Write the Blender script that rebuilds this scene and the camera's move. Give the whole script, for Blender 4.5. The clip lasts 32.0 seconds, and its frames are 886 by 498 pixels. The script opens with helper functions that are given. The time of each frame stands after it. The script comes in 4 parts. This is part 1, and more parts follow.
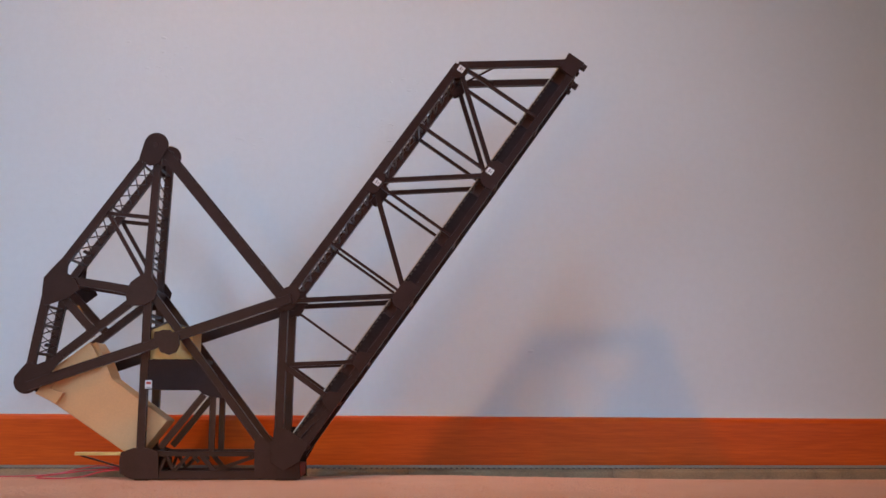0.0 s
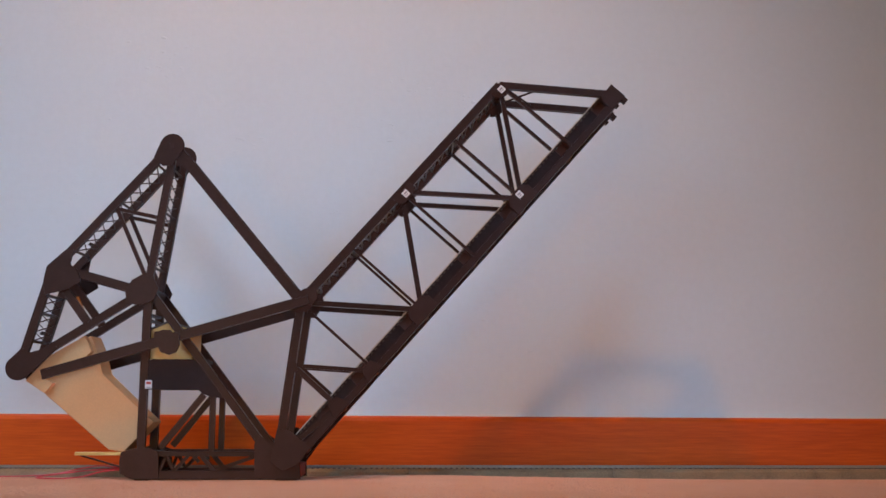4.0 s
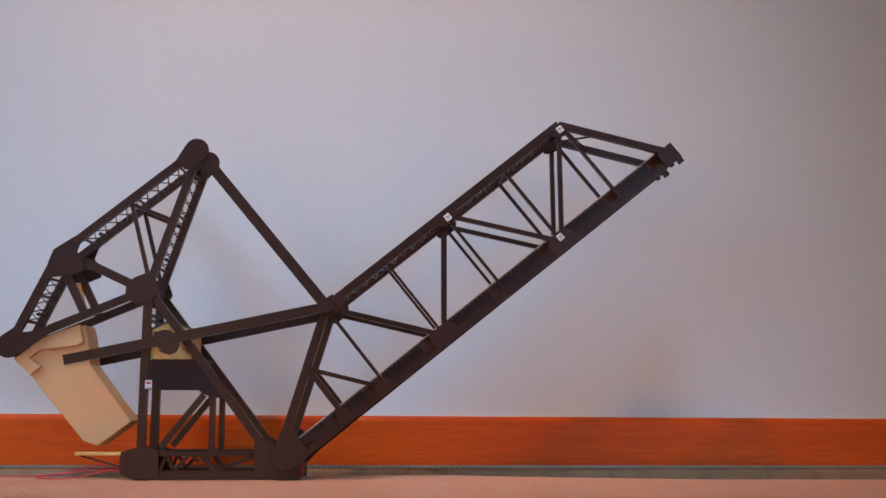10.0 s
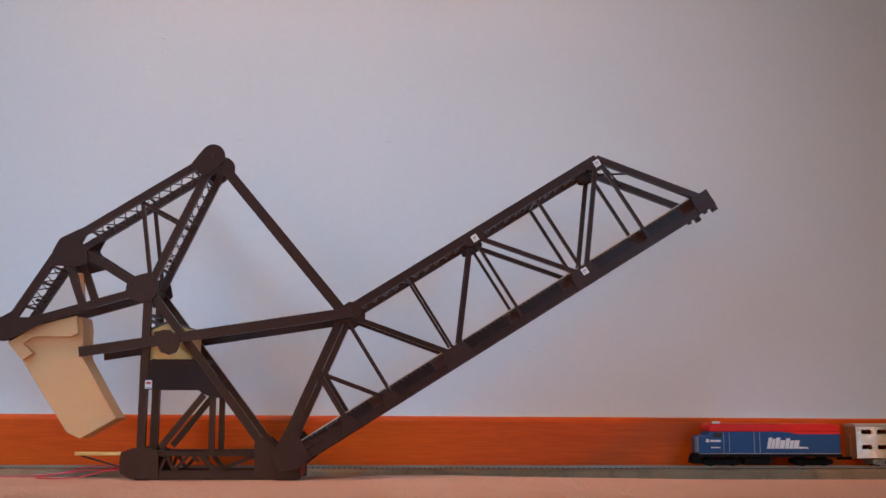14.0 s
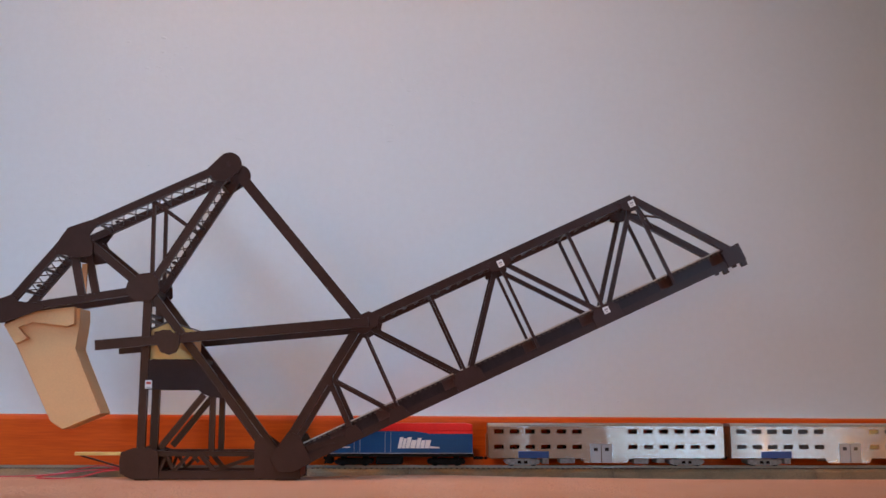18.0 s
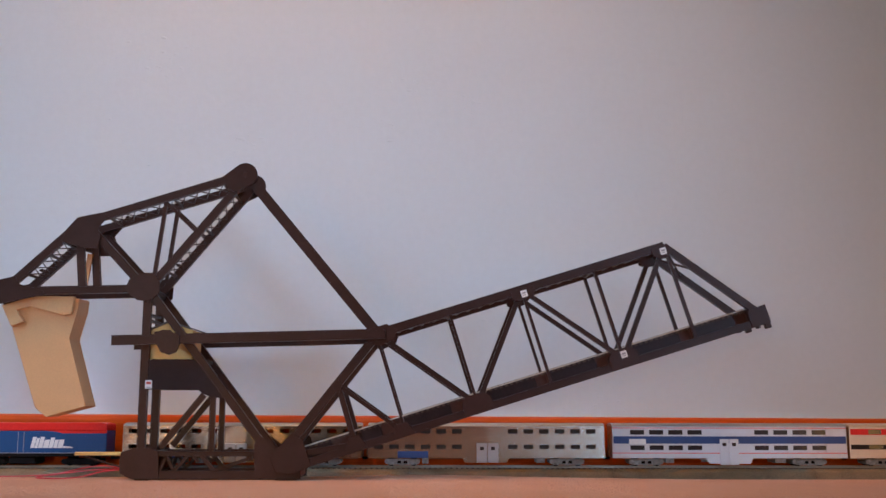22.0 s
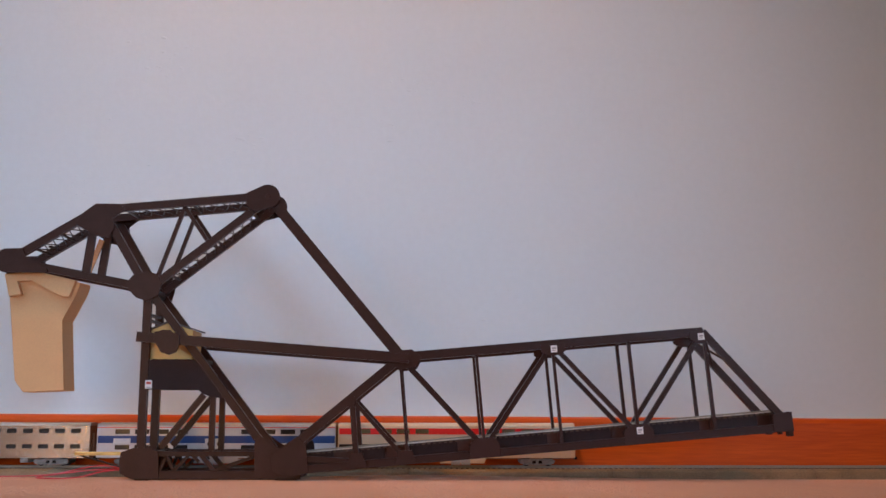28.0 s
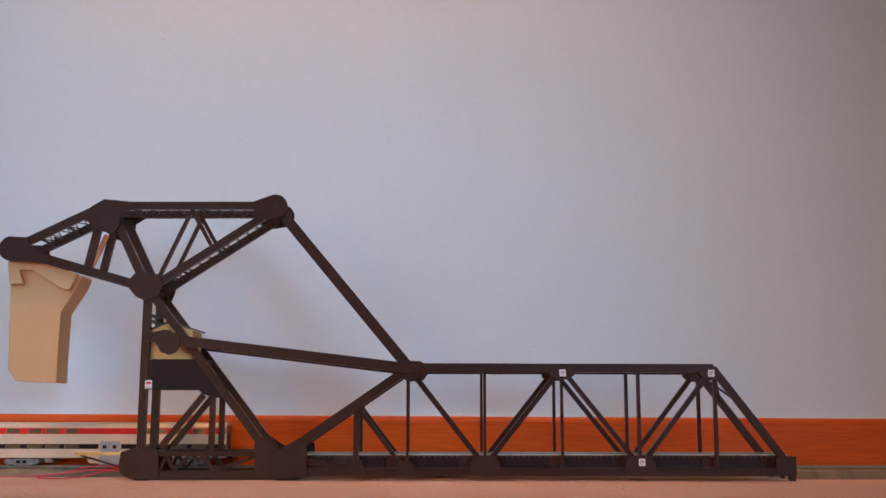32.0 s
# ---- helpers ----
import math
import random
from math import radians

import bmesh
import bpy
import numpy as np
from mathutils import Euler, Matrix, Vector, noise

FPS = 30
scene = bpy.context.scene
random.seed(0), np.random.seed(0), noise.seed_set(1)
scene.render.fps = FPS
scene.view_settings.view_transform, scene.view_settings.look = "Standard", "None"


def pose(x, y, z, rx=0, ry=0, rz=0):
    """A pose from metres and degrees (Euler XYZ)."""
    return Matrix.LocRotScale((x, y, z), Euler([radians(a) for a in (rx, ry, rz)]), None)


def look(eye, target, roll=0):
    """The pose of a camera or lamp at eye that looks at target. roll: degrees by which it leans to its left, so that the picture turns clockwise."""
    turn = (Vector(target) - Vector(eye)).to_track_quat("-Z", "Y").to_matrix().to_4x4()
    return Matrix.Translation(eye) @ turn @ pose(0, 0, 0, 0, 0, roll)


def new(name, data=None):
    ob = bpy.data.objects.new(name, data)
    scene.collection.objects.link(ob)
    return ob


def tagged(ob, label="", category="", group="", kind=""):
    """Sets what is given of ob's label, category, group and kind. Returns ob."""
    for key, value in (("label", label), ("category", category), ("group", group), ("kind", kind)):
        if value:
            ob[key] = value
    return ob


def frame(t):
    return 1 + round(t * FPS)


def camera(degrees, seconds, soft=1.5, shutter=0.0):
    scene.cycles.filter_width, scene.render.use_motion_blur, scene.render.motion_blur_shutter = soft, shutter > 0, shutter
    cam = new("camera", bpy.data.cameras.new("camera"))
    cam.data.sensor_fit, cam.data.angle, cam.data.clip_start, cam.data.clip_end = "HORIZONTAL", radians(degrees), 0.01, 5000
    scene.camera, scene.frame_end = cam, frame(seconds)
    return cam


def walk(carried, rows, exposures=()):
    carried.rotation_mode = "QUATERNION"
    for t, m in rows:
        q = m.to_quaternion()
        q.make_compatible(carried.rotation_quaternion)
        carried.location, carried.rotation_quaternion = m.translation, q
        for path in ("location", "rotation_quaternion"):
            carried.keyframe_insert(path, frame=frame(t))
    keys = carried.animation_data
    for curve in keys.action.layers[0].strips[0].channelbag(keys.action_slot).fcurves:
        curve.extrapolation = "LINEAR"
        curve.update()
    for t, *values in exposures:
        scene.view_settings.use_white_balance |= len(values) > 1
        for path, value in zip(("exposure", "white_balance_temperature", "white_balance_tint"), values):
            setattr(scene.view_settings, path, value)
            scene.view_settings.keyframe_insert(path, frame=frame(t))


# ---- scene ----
# camera: stands still, low over the carpet, tilted a little upwards
cam = camera(47.81, 32.0, soft=1.5)
EYE = Vector((0.0, -1.1, 0.0793))
PITCH, YAW, ROLL = radians(8.933), radians(0.910), 0.089
AIM = EYE + Vector((math.sin(YAW) * math.cos(PITCH), math.cos(YAW) * math.cos(PITCH), math.sin(PITCH)))
VIEW = look(EYE, AIM, ROLL)
walk(cam, [(0, VIEW), (32, VIEW)], exposures=[(0, 0.0), (32, 0.0)])

# ---- light: added blue fill lamps, two unseen windows, one warm lamp over the bridge ----
world = bpy.data.worlds.new("world")
scene.world = world
world.use_nodes = True
wn = world.node_tree.nodes
sky = wn.new("ShaderNodeTexSky")
sky.sky_type, sky.sun_disc = "NISHITA", False
sky.sun_elevation, sky.sun_rotation = radians(28), radians(200)
world.node_tree.links.new(sky.outputs[0], wn["Background"].inputs[0])
wn["Background"].inputs[1].default_value = 0.1


def lamp(name, kind, m, watts, colour, size=0.1, size_y=None):
    data = bpy.data.lights.new(name, kind)
    data.energy, data.color = watts, colour
    if kind == "AREA":
        data.shape, data.size, data.size_y = "RECTANGLE", size, size_y or size
    else:
        data.shadow_soft_size = size
    ob = new(name, data)
    ob.matrix_world = m
    return ob


shaded = lamp("ceiling_lamp", "SPOT", look((-0.65, -0.71, 2.32), (-0.08, 0.2, 0.42)), 112.0, (1.0, 0.48, 0.06), 0.035)
shaded.data.spot_size, shaded.data.spot_blend = radians(40.5), 1.0
# two small warm lamps near the floor behind the camera, seen mirrored in the coaches
lamp("floor_lamp_left", "POINT", pose(-0.85, -2.6, 0.08), 17.0, (1.0, 0.48, 0.09), 0.06)
lamp("floor_lamp_right", "POINT", pose(2.20, -2.9, 0.08), 22.0, (1.0, 0.48, 0.09), 0.06)
# blue fill lamps, added out of view, beams narrowed to shape the wall's light
FILL_BLUE = (0.33, 0.61, 1.0)
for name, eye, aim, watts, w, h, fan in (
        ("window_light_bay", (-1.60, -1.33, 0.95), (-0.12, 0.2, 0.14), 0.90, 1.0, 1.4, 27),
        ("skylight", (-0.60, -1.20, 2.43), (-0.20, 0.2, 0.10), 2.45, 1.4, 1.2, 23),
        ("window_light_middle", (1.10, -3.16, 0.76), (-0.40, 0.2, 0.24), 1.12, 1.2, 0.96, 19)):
    lamp(name, "AREA", look(eye, aim), watts, FILL_BLUE, w, h).data.spread = radians(fan)
# two unseen windows behind the camera, placed where the coaches mirror them
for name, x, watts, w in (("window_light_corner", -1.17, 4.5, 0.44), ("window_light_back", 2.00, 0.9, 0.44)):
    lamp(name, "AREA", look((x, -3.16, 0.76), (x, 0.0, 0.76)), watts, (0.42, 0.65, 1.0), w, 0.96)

# ---- materials ----


def material(name, base, rough=0.6, metal=0.0, vary=0.12, scale=40.0, fine=400.0, bump=0.15, second=None, depth=0.001, stretch=(1, 1, 1), spread=0.0, spec=0.5):
    """A surface with two scales of variation: broad stains and fine grain, both in object space."""
    mat = bpy.data.materials.new(name)
    mat.use_nodes = True
    n, l = mat.node_tree.nodes, mat.node_tree.links
    bsdf = n["Principled BSDF"]
    co = n.new("ShaderNodeTexCoord")
    mp = n.new("ShaderNodeMapping")
    mp.inputs["Scale"].default_value = stretch
    l.new(co.outputs["Object"], mp.inputs[0])
    big, small = n.new("ShaderNodeTexNoise"), n.new("ShaderNodeTexNoise")
    big.inputs["Scale"].default_value, big.inputs["Detail"].default_value = scale, 5
    small.inputs["Scale"].default_value, small.inputs["Detail"].default_value = fine, 4
    for t in (big, small):
        l.new(mp.outputs[0], t.inputs["Vector"])
    add = n.new("ShaderNodeMath")
    add.operation = "ADD"
    l.new(big.outputs[0], add.inputs[0])
    l.new(small.outputs[0], add.inputs[1])
    half = n.new("ShaderNodeMath")
    half.operation = "MULTIPLY"
    half.inputs[1].default_value = 0.5
    l.new(add.outputs[0], half.inputs[0])
    ramp = n.new("ShaderNodeValToRGB")
    second = second or tuple(min(1, c * (1 + vary)) for c in base)
    dark = tuple(c * (1 - vary) for c in base)
    ramp.color_ramp.elements[0].position, ramp.color_ramp.elements[1].position = 0.3, 0.7
    ramp.color_ramp.elements[0].color, ramp.color_ramp.elements[1].color = (*dark, 1), (*second, 1)
    l.new(half.outputs[0], ramp.inputs[0])
    out = ramp.outputs[0]
    if spread:
        info, hsv, rng = n.new("ShaderNodeObjectInfo"), n.new("ShaderNodeHueSaturation"), n.new("ShaderNodeMapRange")
        rng.inputs[3].default_value, rng.inputs[4].default_value = 1 - spread, 1 + spread
        l.new(info.outputs["Random"], rng.inputs[0])
        l.new(rng.outputs[0], hsv.inputs["Value"])
        l.new(out, hsv.inputs["Color"])
        out = hsv.outputs[0]
    l.new(out, bsdf.inputs["Base Color"])
    bsdf.inputs["Metallic"].default_value = metal
    bsdf.inputs["Specular IOR Level"].default_value = spec
    rr = n.new("ShaderNodeMapRange")
    rr.inputs[3].default_value, rr.inputs[4].default_value = max(0.02, rough - 0.08), min(1, rough + 0.08)
    l.new(big.outputs[0], rr.inputs[0])
    l.new(rr.outputs[0], bsdf.inputs["Roughness"])
    bp = n.new("ShaderNodeBump")
    bp.inputs["Strength"].default_value, bp.inputs["Distance"].default_value = bump, depth
    l.new(small.outputs[0], bp.inputs["Height"])
    l.new(bp.outputs[0], bsdf.inputs["Normal"])
    return mat


STEEL = material("dark_brown_plastic", (0.040, 0.0165, 0.0125), 0.34, spec=0.15, vary=0.25, scale=60, fine=900, bump=0.1, depth=0.0004, spread=0.12)
# same plastic, darkened: shade on recessed webs and girders put into the colour
STEEL_SHADED = material("dark_brown_plastic_shaded", (0.024, 0.010, 0.009), 0.5, spec=0.2, vary=0.25, scale=60, fine=900, bump=0.1, depth=0.0004)
GIRDER = material("smooth_dark_plastic", (0.030, 0.014, 0.013), 0.34, spec=0.13, vary=0.3, scale=70, fine=700, bump=0.08, depth=0.0004)
WALL = material("painted_wall", (0.615, 0.622, 0.62), 0.62, vary=0.03, scale=5, fine=110, bump=0.22, depth=0.0012)
BASE = material("orange_stained_wood", (0.62, 0.066, 0.002), 0.42, spec=0.22, vary=0.22, scale=9, fine=120, bump=0.12, stretch=(0.25, 1, 4), second=(0.72, 0.104, 0.004), depth=0.0004)
# unseen walls and ceiling, made dark to cut the light bounced around the room
DIM = material("dark_unseen_wall", (0.20, 0.18, 0.16), 0.7, vary=0.06, scale=3, fine=120, bump=0.2)
CAULK = material("caulk", (0.66, 0.60, 0.55), 0.7, vary=0.08, scale=30)
CARPET = material("pink_carpet", (0.66, 0.305, 0.172), 0.95, vary=0.06, scale=14, fine=600, bump=0.35, depth=0.001)
TUFT = material("carpet_yarn", (0.67, 0.315, 0.182), 0.95, vary=0.06, scale=30, fine=800, bump=0.1)
BED = material("grey_roadbed", (0.24, 0.155, 0.08), 0.8, vary=0.5, scale=22, fine=900, bump=0.7, depth=0.0006)
RAIL = material("nickel_rail", (0.30, 0.26, 0.21), 0.5, metal=1.0, vary=0.1)
FLOORB = material("red_brown_beam", (0.075, 0.020, 0.011), 0.6, vary=0.25)
REDBLOCK = material("dull_red_plastic", (0.22, 0.018, 0.012), 0.5, vary=0.3)
GLINT = material("pale_glint", (0.52, 0.42, 0.33), 0.6, vary=0.3, scale=120)
TIE = material("brown_tie", (0.075, 0.042, 0.026), 0.75, vary=0.3, scale=80, spread=0.25)
CREAM = material("cream_resin", (0.68, 0.36, 0.15), 0.6, vary=0.06, scale=30, fine=500, bump=0.1, depth=0.0003)
HOUSE = material("yellow_wall", (0.70, 0.42, 0.14), 0.6, vary=0.10, scale=50, fine=600, bump=0.15, depth=0.0003)
ROOF = material("grey_roof", (0.10, 0.085, 0.075), 0.8, vary=0.2)
PAPER = material("paper_label", (0.80, 0.74, 0.70), 0.7, vary=0.05)
INK = material("ink", (0.36, 0.31, 0.30), 0.7)
REDINK = material("red_ink", (0.55, 0.09, 0.06), 0.7)
WIRE = material("red_wire", (0.52, 0.03, 0.035), 0.4)
STICK = material("bare_wood_strip", (0.70, 0.42, 0.12), 0.6, vary=0.25, scale=60, stretch=(0.2, 1, 1))
SILVER = material("stainless_side", (0.42, 0.335, 0.265), 0.18, metal=0.92, vary=0.06, scale=60, fine=300, bump=0.04, depth=0.0004, stretch=(0.15, 1, 3))
SILROOF = material("silver_roof", (0.46, 0.40, 0.34), 0.45, metal=0.6, vary=0.08)
GLASS = material("dark_window", (0.035, 0.03, 0.03), 0.15, vary=0.2)
TRUCK = material("grey_truck", (0.30, 0.27, 0.24), 0.55, vary=0.45, scale=260)
BLACK = material("black_underframe", (0.010, 0.008, 0.008), 0.75, spec=0.08, vary=0.3)
BLUE = material("blue_paint", (0.006, 0.066, 0.190), 0.42, spec=0.3, vary=0.08)
LABELBLUE = material("label_blue", (0.012, 0.05, 0.19), 0.4, vary=0.08)
RED = material("red_paint", (0.78, 0.018, 0.012), 0.5, spec=0.3, vary=0.1)
LETTER = material("white_lettering", (0.78, 0.76, 0.74), 0.5)
WHITECAR = material("white_car_side", (0.58, 0.55, 0.55), 0.34, metal=0.5, vary=0.05, bump=0.02, depth=0.0002)
CREAMCAR = material("pale_car_side", (0.72, 0.52, 0.34), 0.34, metal=0.30, vary=0.05, bump=0.02, depth=0.0002)
CLEAR = bpy.data.materials.new("clear_smoky_window")
CLEAR.use_nodes = True
CLEAR.node_tree.nodes["Principled BSDF"].inputs["Base Color"].default_value = (0.48, 0.42, 0.38, 1)
CLEAR.node_tree.nodes["Principled BSDF"].inputs["Roughness"].default_value = 0.08
CLEAR.node_tree.nodes["Principled BSDF"].inputs["Transmission Weight"].default_value = 1.0
CLEAR.node_tree.nodes["Principled BSDF"].inputs["IOR"].default_value = 1.05
LINE = material("grey_line", (0.30, 0.31, 0.33), 0.5)
# coach ends and sills: orange cast from the baseboard put into their colour
BOUNCEM = material("orange_bounce_brown", (0.27, 0.10, 0.04), 0.5, vary=0.2)
REFLECTM = material("amber_reflection", (0.42, 0.16, 0.05), 0.25, spec=0.6, vary=0.35, scale=90)
DOORM = material("grey_door", (0.40, 0.38, 0.37), 0.45, metal=0.4, vary=0.08)
OLIVE = material("olive_window", (0.16, 0.11, 0.05), 0.25, vary=0.2)
CORE = material("dim_inside", (0.03, 0.020, 0.016), 0.8, spec=0.1)



def ribbed(mat, pitch, depth):
    """Adds fine lengthwise ribs to a metal's relief."""
    n, l = mat.node_tree.nodes, mat.node_tree.links
    co, sep, mul, sn, bp = n.new("ShaderNodeTexCoord"), n.new("ShaderNodeSeparateXYZ"), n.new("ShaderNodeMath"), n.new("ShaderNodeMath"), n.new("ShaderNodeBump")
    mul.operation, sn.operation = "MULTIPLY", "SINE"
    mul.inputs[1].default_value = 2 * math.pi / pitch
    bp.inputs["Strength"].default_value, bp.inputs["Distance"].default_value = 1.0, depth
    l.new(co.outputs["Object"], sep.inputs[0])
    l.new(sep.outputs["Z"], mul.inputs[0])
    l.new(mul.outputs[0], sn.inputs[0])
    l.new(sn.outputs[0], bp.inputs["Height"])
    bsdf = n["Principled BSDF"]
    l.new(bsdf.inputs["Normal"].links[0].from_socket, bp.inputs["Normal"])
    l.new(bp.outputs[0], bsdf.inputs["Normal"])


for m in (SILVER, WHITECAR, CREAMCAR):
    ribbed(m, 0.0007, 0.0000175)

# ---- mesh helpers ----


def part(name, bm, mat, parent=None, label=""):
    me = bpy.data.meshes.new(name)
    bmesh.ops.recalc_face_normals(bm, faces=bm.faces)
    bm.to_mesh(me)
    bm.free()
    me.materials.append(mat)
    ob = new(name, me)
    if parent:
        ob.parent = parent
    if label:
        ob["label"] = label
    return ob


def box(bm, x0, x1, y0, y1, z0, z1):
    v = [bm.verts.new((x, y, z)) for x in (x0, x1) for y in (y0, y1) for z in (z0, z1)]
    for f in ((0, 1, 3, 2), (4, 6, 7, 5), (0, 4, 5, 1), (2, 3, 7, 6), (0, 2, 6, 4), (1, 5, 7, 3)):
        bm.faces.new([v[i] for i in f])


def soften(bm, r, seg=1):
    bmesh.ops.bevel(bm, geom=list(bm.edges), offset=r, segments=seg, affect="EDGES", clamp_overlap=True)
    return bm


def block(x0, x1, y0, y1, z0, z1, r=0.0004, seg=1):
    bm = bmesh.new()
    box(bm, x0, x1, y0, y1, z0, z1)
    return soften(bm, r, seg) if r else bm


def plate(points, y0, y1, r=0.0003):
    """A flat plate with that outline in x and z."""
    bm = bmesh.new()
    a = [bm.verts.new((x, y0, z)) for x, z in points]
    b = [bm.verts.new((x, y1, z)) for x, z in points]
    n = len(a)
    bm.faces.new(a)
    bm.faces.new(b[::-1])
    for i in range(n):
        bm.faces.new((a[i], b[i], b[(i + 1) % n], a[(i + 1) % n]))
    return soften(bm, r) if r else bm


def bar(p, q, w, y0, y1, lip=0.0005, cut=(0, 0)):
    """A member from p to q in x and z, w wide: a shallow channel on both faces."""
    p, q = Vector((p[0], 0, p[1])), Vector((q[0], 0, q[1]))
    d = (q - p).normalized()
    p, q = p + d * cut[0], q - d * cut[1]
    n = Vector((-d.z, 0, d.x))
    h, e = w / 2, min(w * 0.16, 0.0011)
    prof = [(-h, y0), (-h + e, y0), (-h + e, y0 + lip), (h - e, y0 + lip), (h - e, y0), (h, y0), (h, y1), (h - e, y1), (h - e, y1 - lip), (-h + e, y1 - lip), (-h + e, y1), (-h, y1)]
    bm = bmesh.new()
    rings = [[bm.verts.new(c + n * s + Vector((0, y, 0))) for s, y in prof] for c in (p, q)]
    k = len(prof)
    for i in range(k):
        bm.faces.new((rings[0][i], rings[0][(i + 1) % k], rings[1][(i + 1) % k], rings[1][i]))
    bm.faces.new(rings[0])
    bm.faces.new(rings[1][::-1])
    return bm


def cyl(cx, cz, r, y0, y1, seg=20, bev=0.0003):
    pts = [(cx + r * math.cos(2 * math.pi * i / seg), cz + r * math.sin(2 * math.pi * i / seg)) for i in range(seg)]
    return plate(pts, y0, y1, bev)


def tube(path, r, seg=6):
    bm = bmesh.new()
    rings = []
    for i, p in enumerate(path):
        a, b = Vector(path[max(0, i - 1)]), Vector(path[min(len(path) - 1, i + 1)])
        q = (b - a).to_track_quat("Z", "Y")
        rings.append([bm.verts.new(Vector(p) + q @ Vector((r * math.cos(k * 2 * math.pi / seg), r * math.sin(k * 2 * math.pi / seg), 0))) for k in range(seg)])
    for a, b in zip(rings, rings[1:]):
        for k in range(seg):
            bm.faces.new((a[k], a[(k + 1) % seg], b[(k + 1) % seg], b[k]))
    bm.faces.new(rings[0][::-1])
    bm.faces.new(rings[-1])
    return bm


def beam3(p, q, w, h=None):
    """A square stick between any two points in space."""
    p, q = Vector(p), Vector(q)
    d = q - p
    t = d.to_track_quat("Z", "Y")
    h = h or w
    bm = bmesh.new()
    r = [[bm.verts.new(c + t @ Vector((sx * w / 2, sy * h / 2, 0))) for sx, sy in ((-1, -1), (1, -1), (1, 1), (-1, 1))] for c in (p, q)]
    for i in range(4):
        bm.faces.new((r[0][i], r[0][(i + 1) % 4], r[1][(i + 1) % 4], r[1][i]))
    bm.faces.new(r[0][::-1])
    bm.faces.new(r[1])
    return bm


def join(bms):
    out = bmesh.new()
    for b in bms:
        me = bpy.data.meshes.new("tmp")
        b.to_mesh(me)
        b.free()
        out.from_mesh(me)
        bpy.data.meshes.remove(me)
    return out


# ---- the room ----
WY = 0.200          # face of the wall behind the bridge
X0, X1, Y0, H = -2.50, 4.7, -3.2, 2.45


def structure(name, bm, mat, label, category):
    return tagged(part(name, bm, mat), label, category, kind="structure")


wall_back = structure("wall_north", block(X0 - 0.1, X1 + 0.1, WY, WY + 0.1, -0.05, H, 0), WALL, "pale grey painted wall with a slightly bumpy rolled finish", "wall")
# walls out of view, added to close the room and hold the lamps
structure("wall_east", block(X1, X1 + 0.1, Y0, WY, -0.05, H, 0), DIM, "unseen side wall, added to close the room, kept dark", "wall")


def holed(name, along, at0, at1, a0, a1, gaps, w0, w1, label):
    """An unseen wall with openings for lamps. along: the axis on which it runs; gaps: where they start and end on it.
    """
    edges = [a0] + [e for g in gaps for e in g] + [a1]
    pieces = [(edges[i], edges[i + 1], -0.05, H) for i in range(0, len(edges), 2)]
    for g0, g1 in gaps:
        pieces += [(g0, g1, -0.05, w0), (g0, g1, w1, H)]
    bm = bmesh.new()
    for c0, c1, z0, z1 in pieces:
        if along == "y":
            box(bm, at0, at1, c0, c1, z0, z1)
        else:
            box(bm, c0, c1, at0, at1, z0, z1)
    return structure(name, bm, DIM, label, "wall")


structure("wall_west", block(X0 - 0.1, X0, -0.34, WY, -0.05, H, 0), DIM, "unseen side wall, added to close the room, kept dark", "wall")
angled_wall = holed("wall_bay", "x", 0.0, 0.1, -0.72, 1.40, ((-0.51, 0.51),), 0.22, 1.68, "unseen dark angled wall, added, with an opening for a fill lamp")
angled_wall.matrix_world = Matrix.Translation((-1.615, -1.345, 0)) @ Matrix.Rotation(radians(132), 4, "Z")
jog = structure("wall_jog", block(0.0, 1.50, 0.0, 0.1, -0.05, H, 0), DIM, "unseen side wall, added to close the room, kept dark", "wall")
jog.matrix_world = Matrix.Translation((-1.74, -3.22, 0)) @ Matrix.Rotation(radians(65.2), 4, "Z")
holed("wall_south", "x", Y0 - 0.1, Y0, X0 - 0.1, X1 + 0.1, ((-1.41, -0.93), (0.48, 1.72), (1.76, 2.24)), 0.26, 1.26, "unseen dark back wall, added, with openings for three lamps")
# unseen ceiling, added, with an opening for the overhead fill lamp
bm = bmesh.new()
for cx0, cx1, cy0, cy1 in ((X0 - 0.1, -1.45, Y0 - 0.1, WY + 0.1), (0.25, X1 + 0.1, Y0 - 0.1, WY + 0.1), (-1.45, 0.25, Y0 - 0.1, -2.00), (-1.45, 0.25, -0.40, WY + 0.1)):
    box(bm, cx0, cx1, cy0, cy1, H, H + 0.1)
structure("ceiling", bm, DIM, "unseen dark ceiling, added, with an opening for a fill lamp", "ceiling")

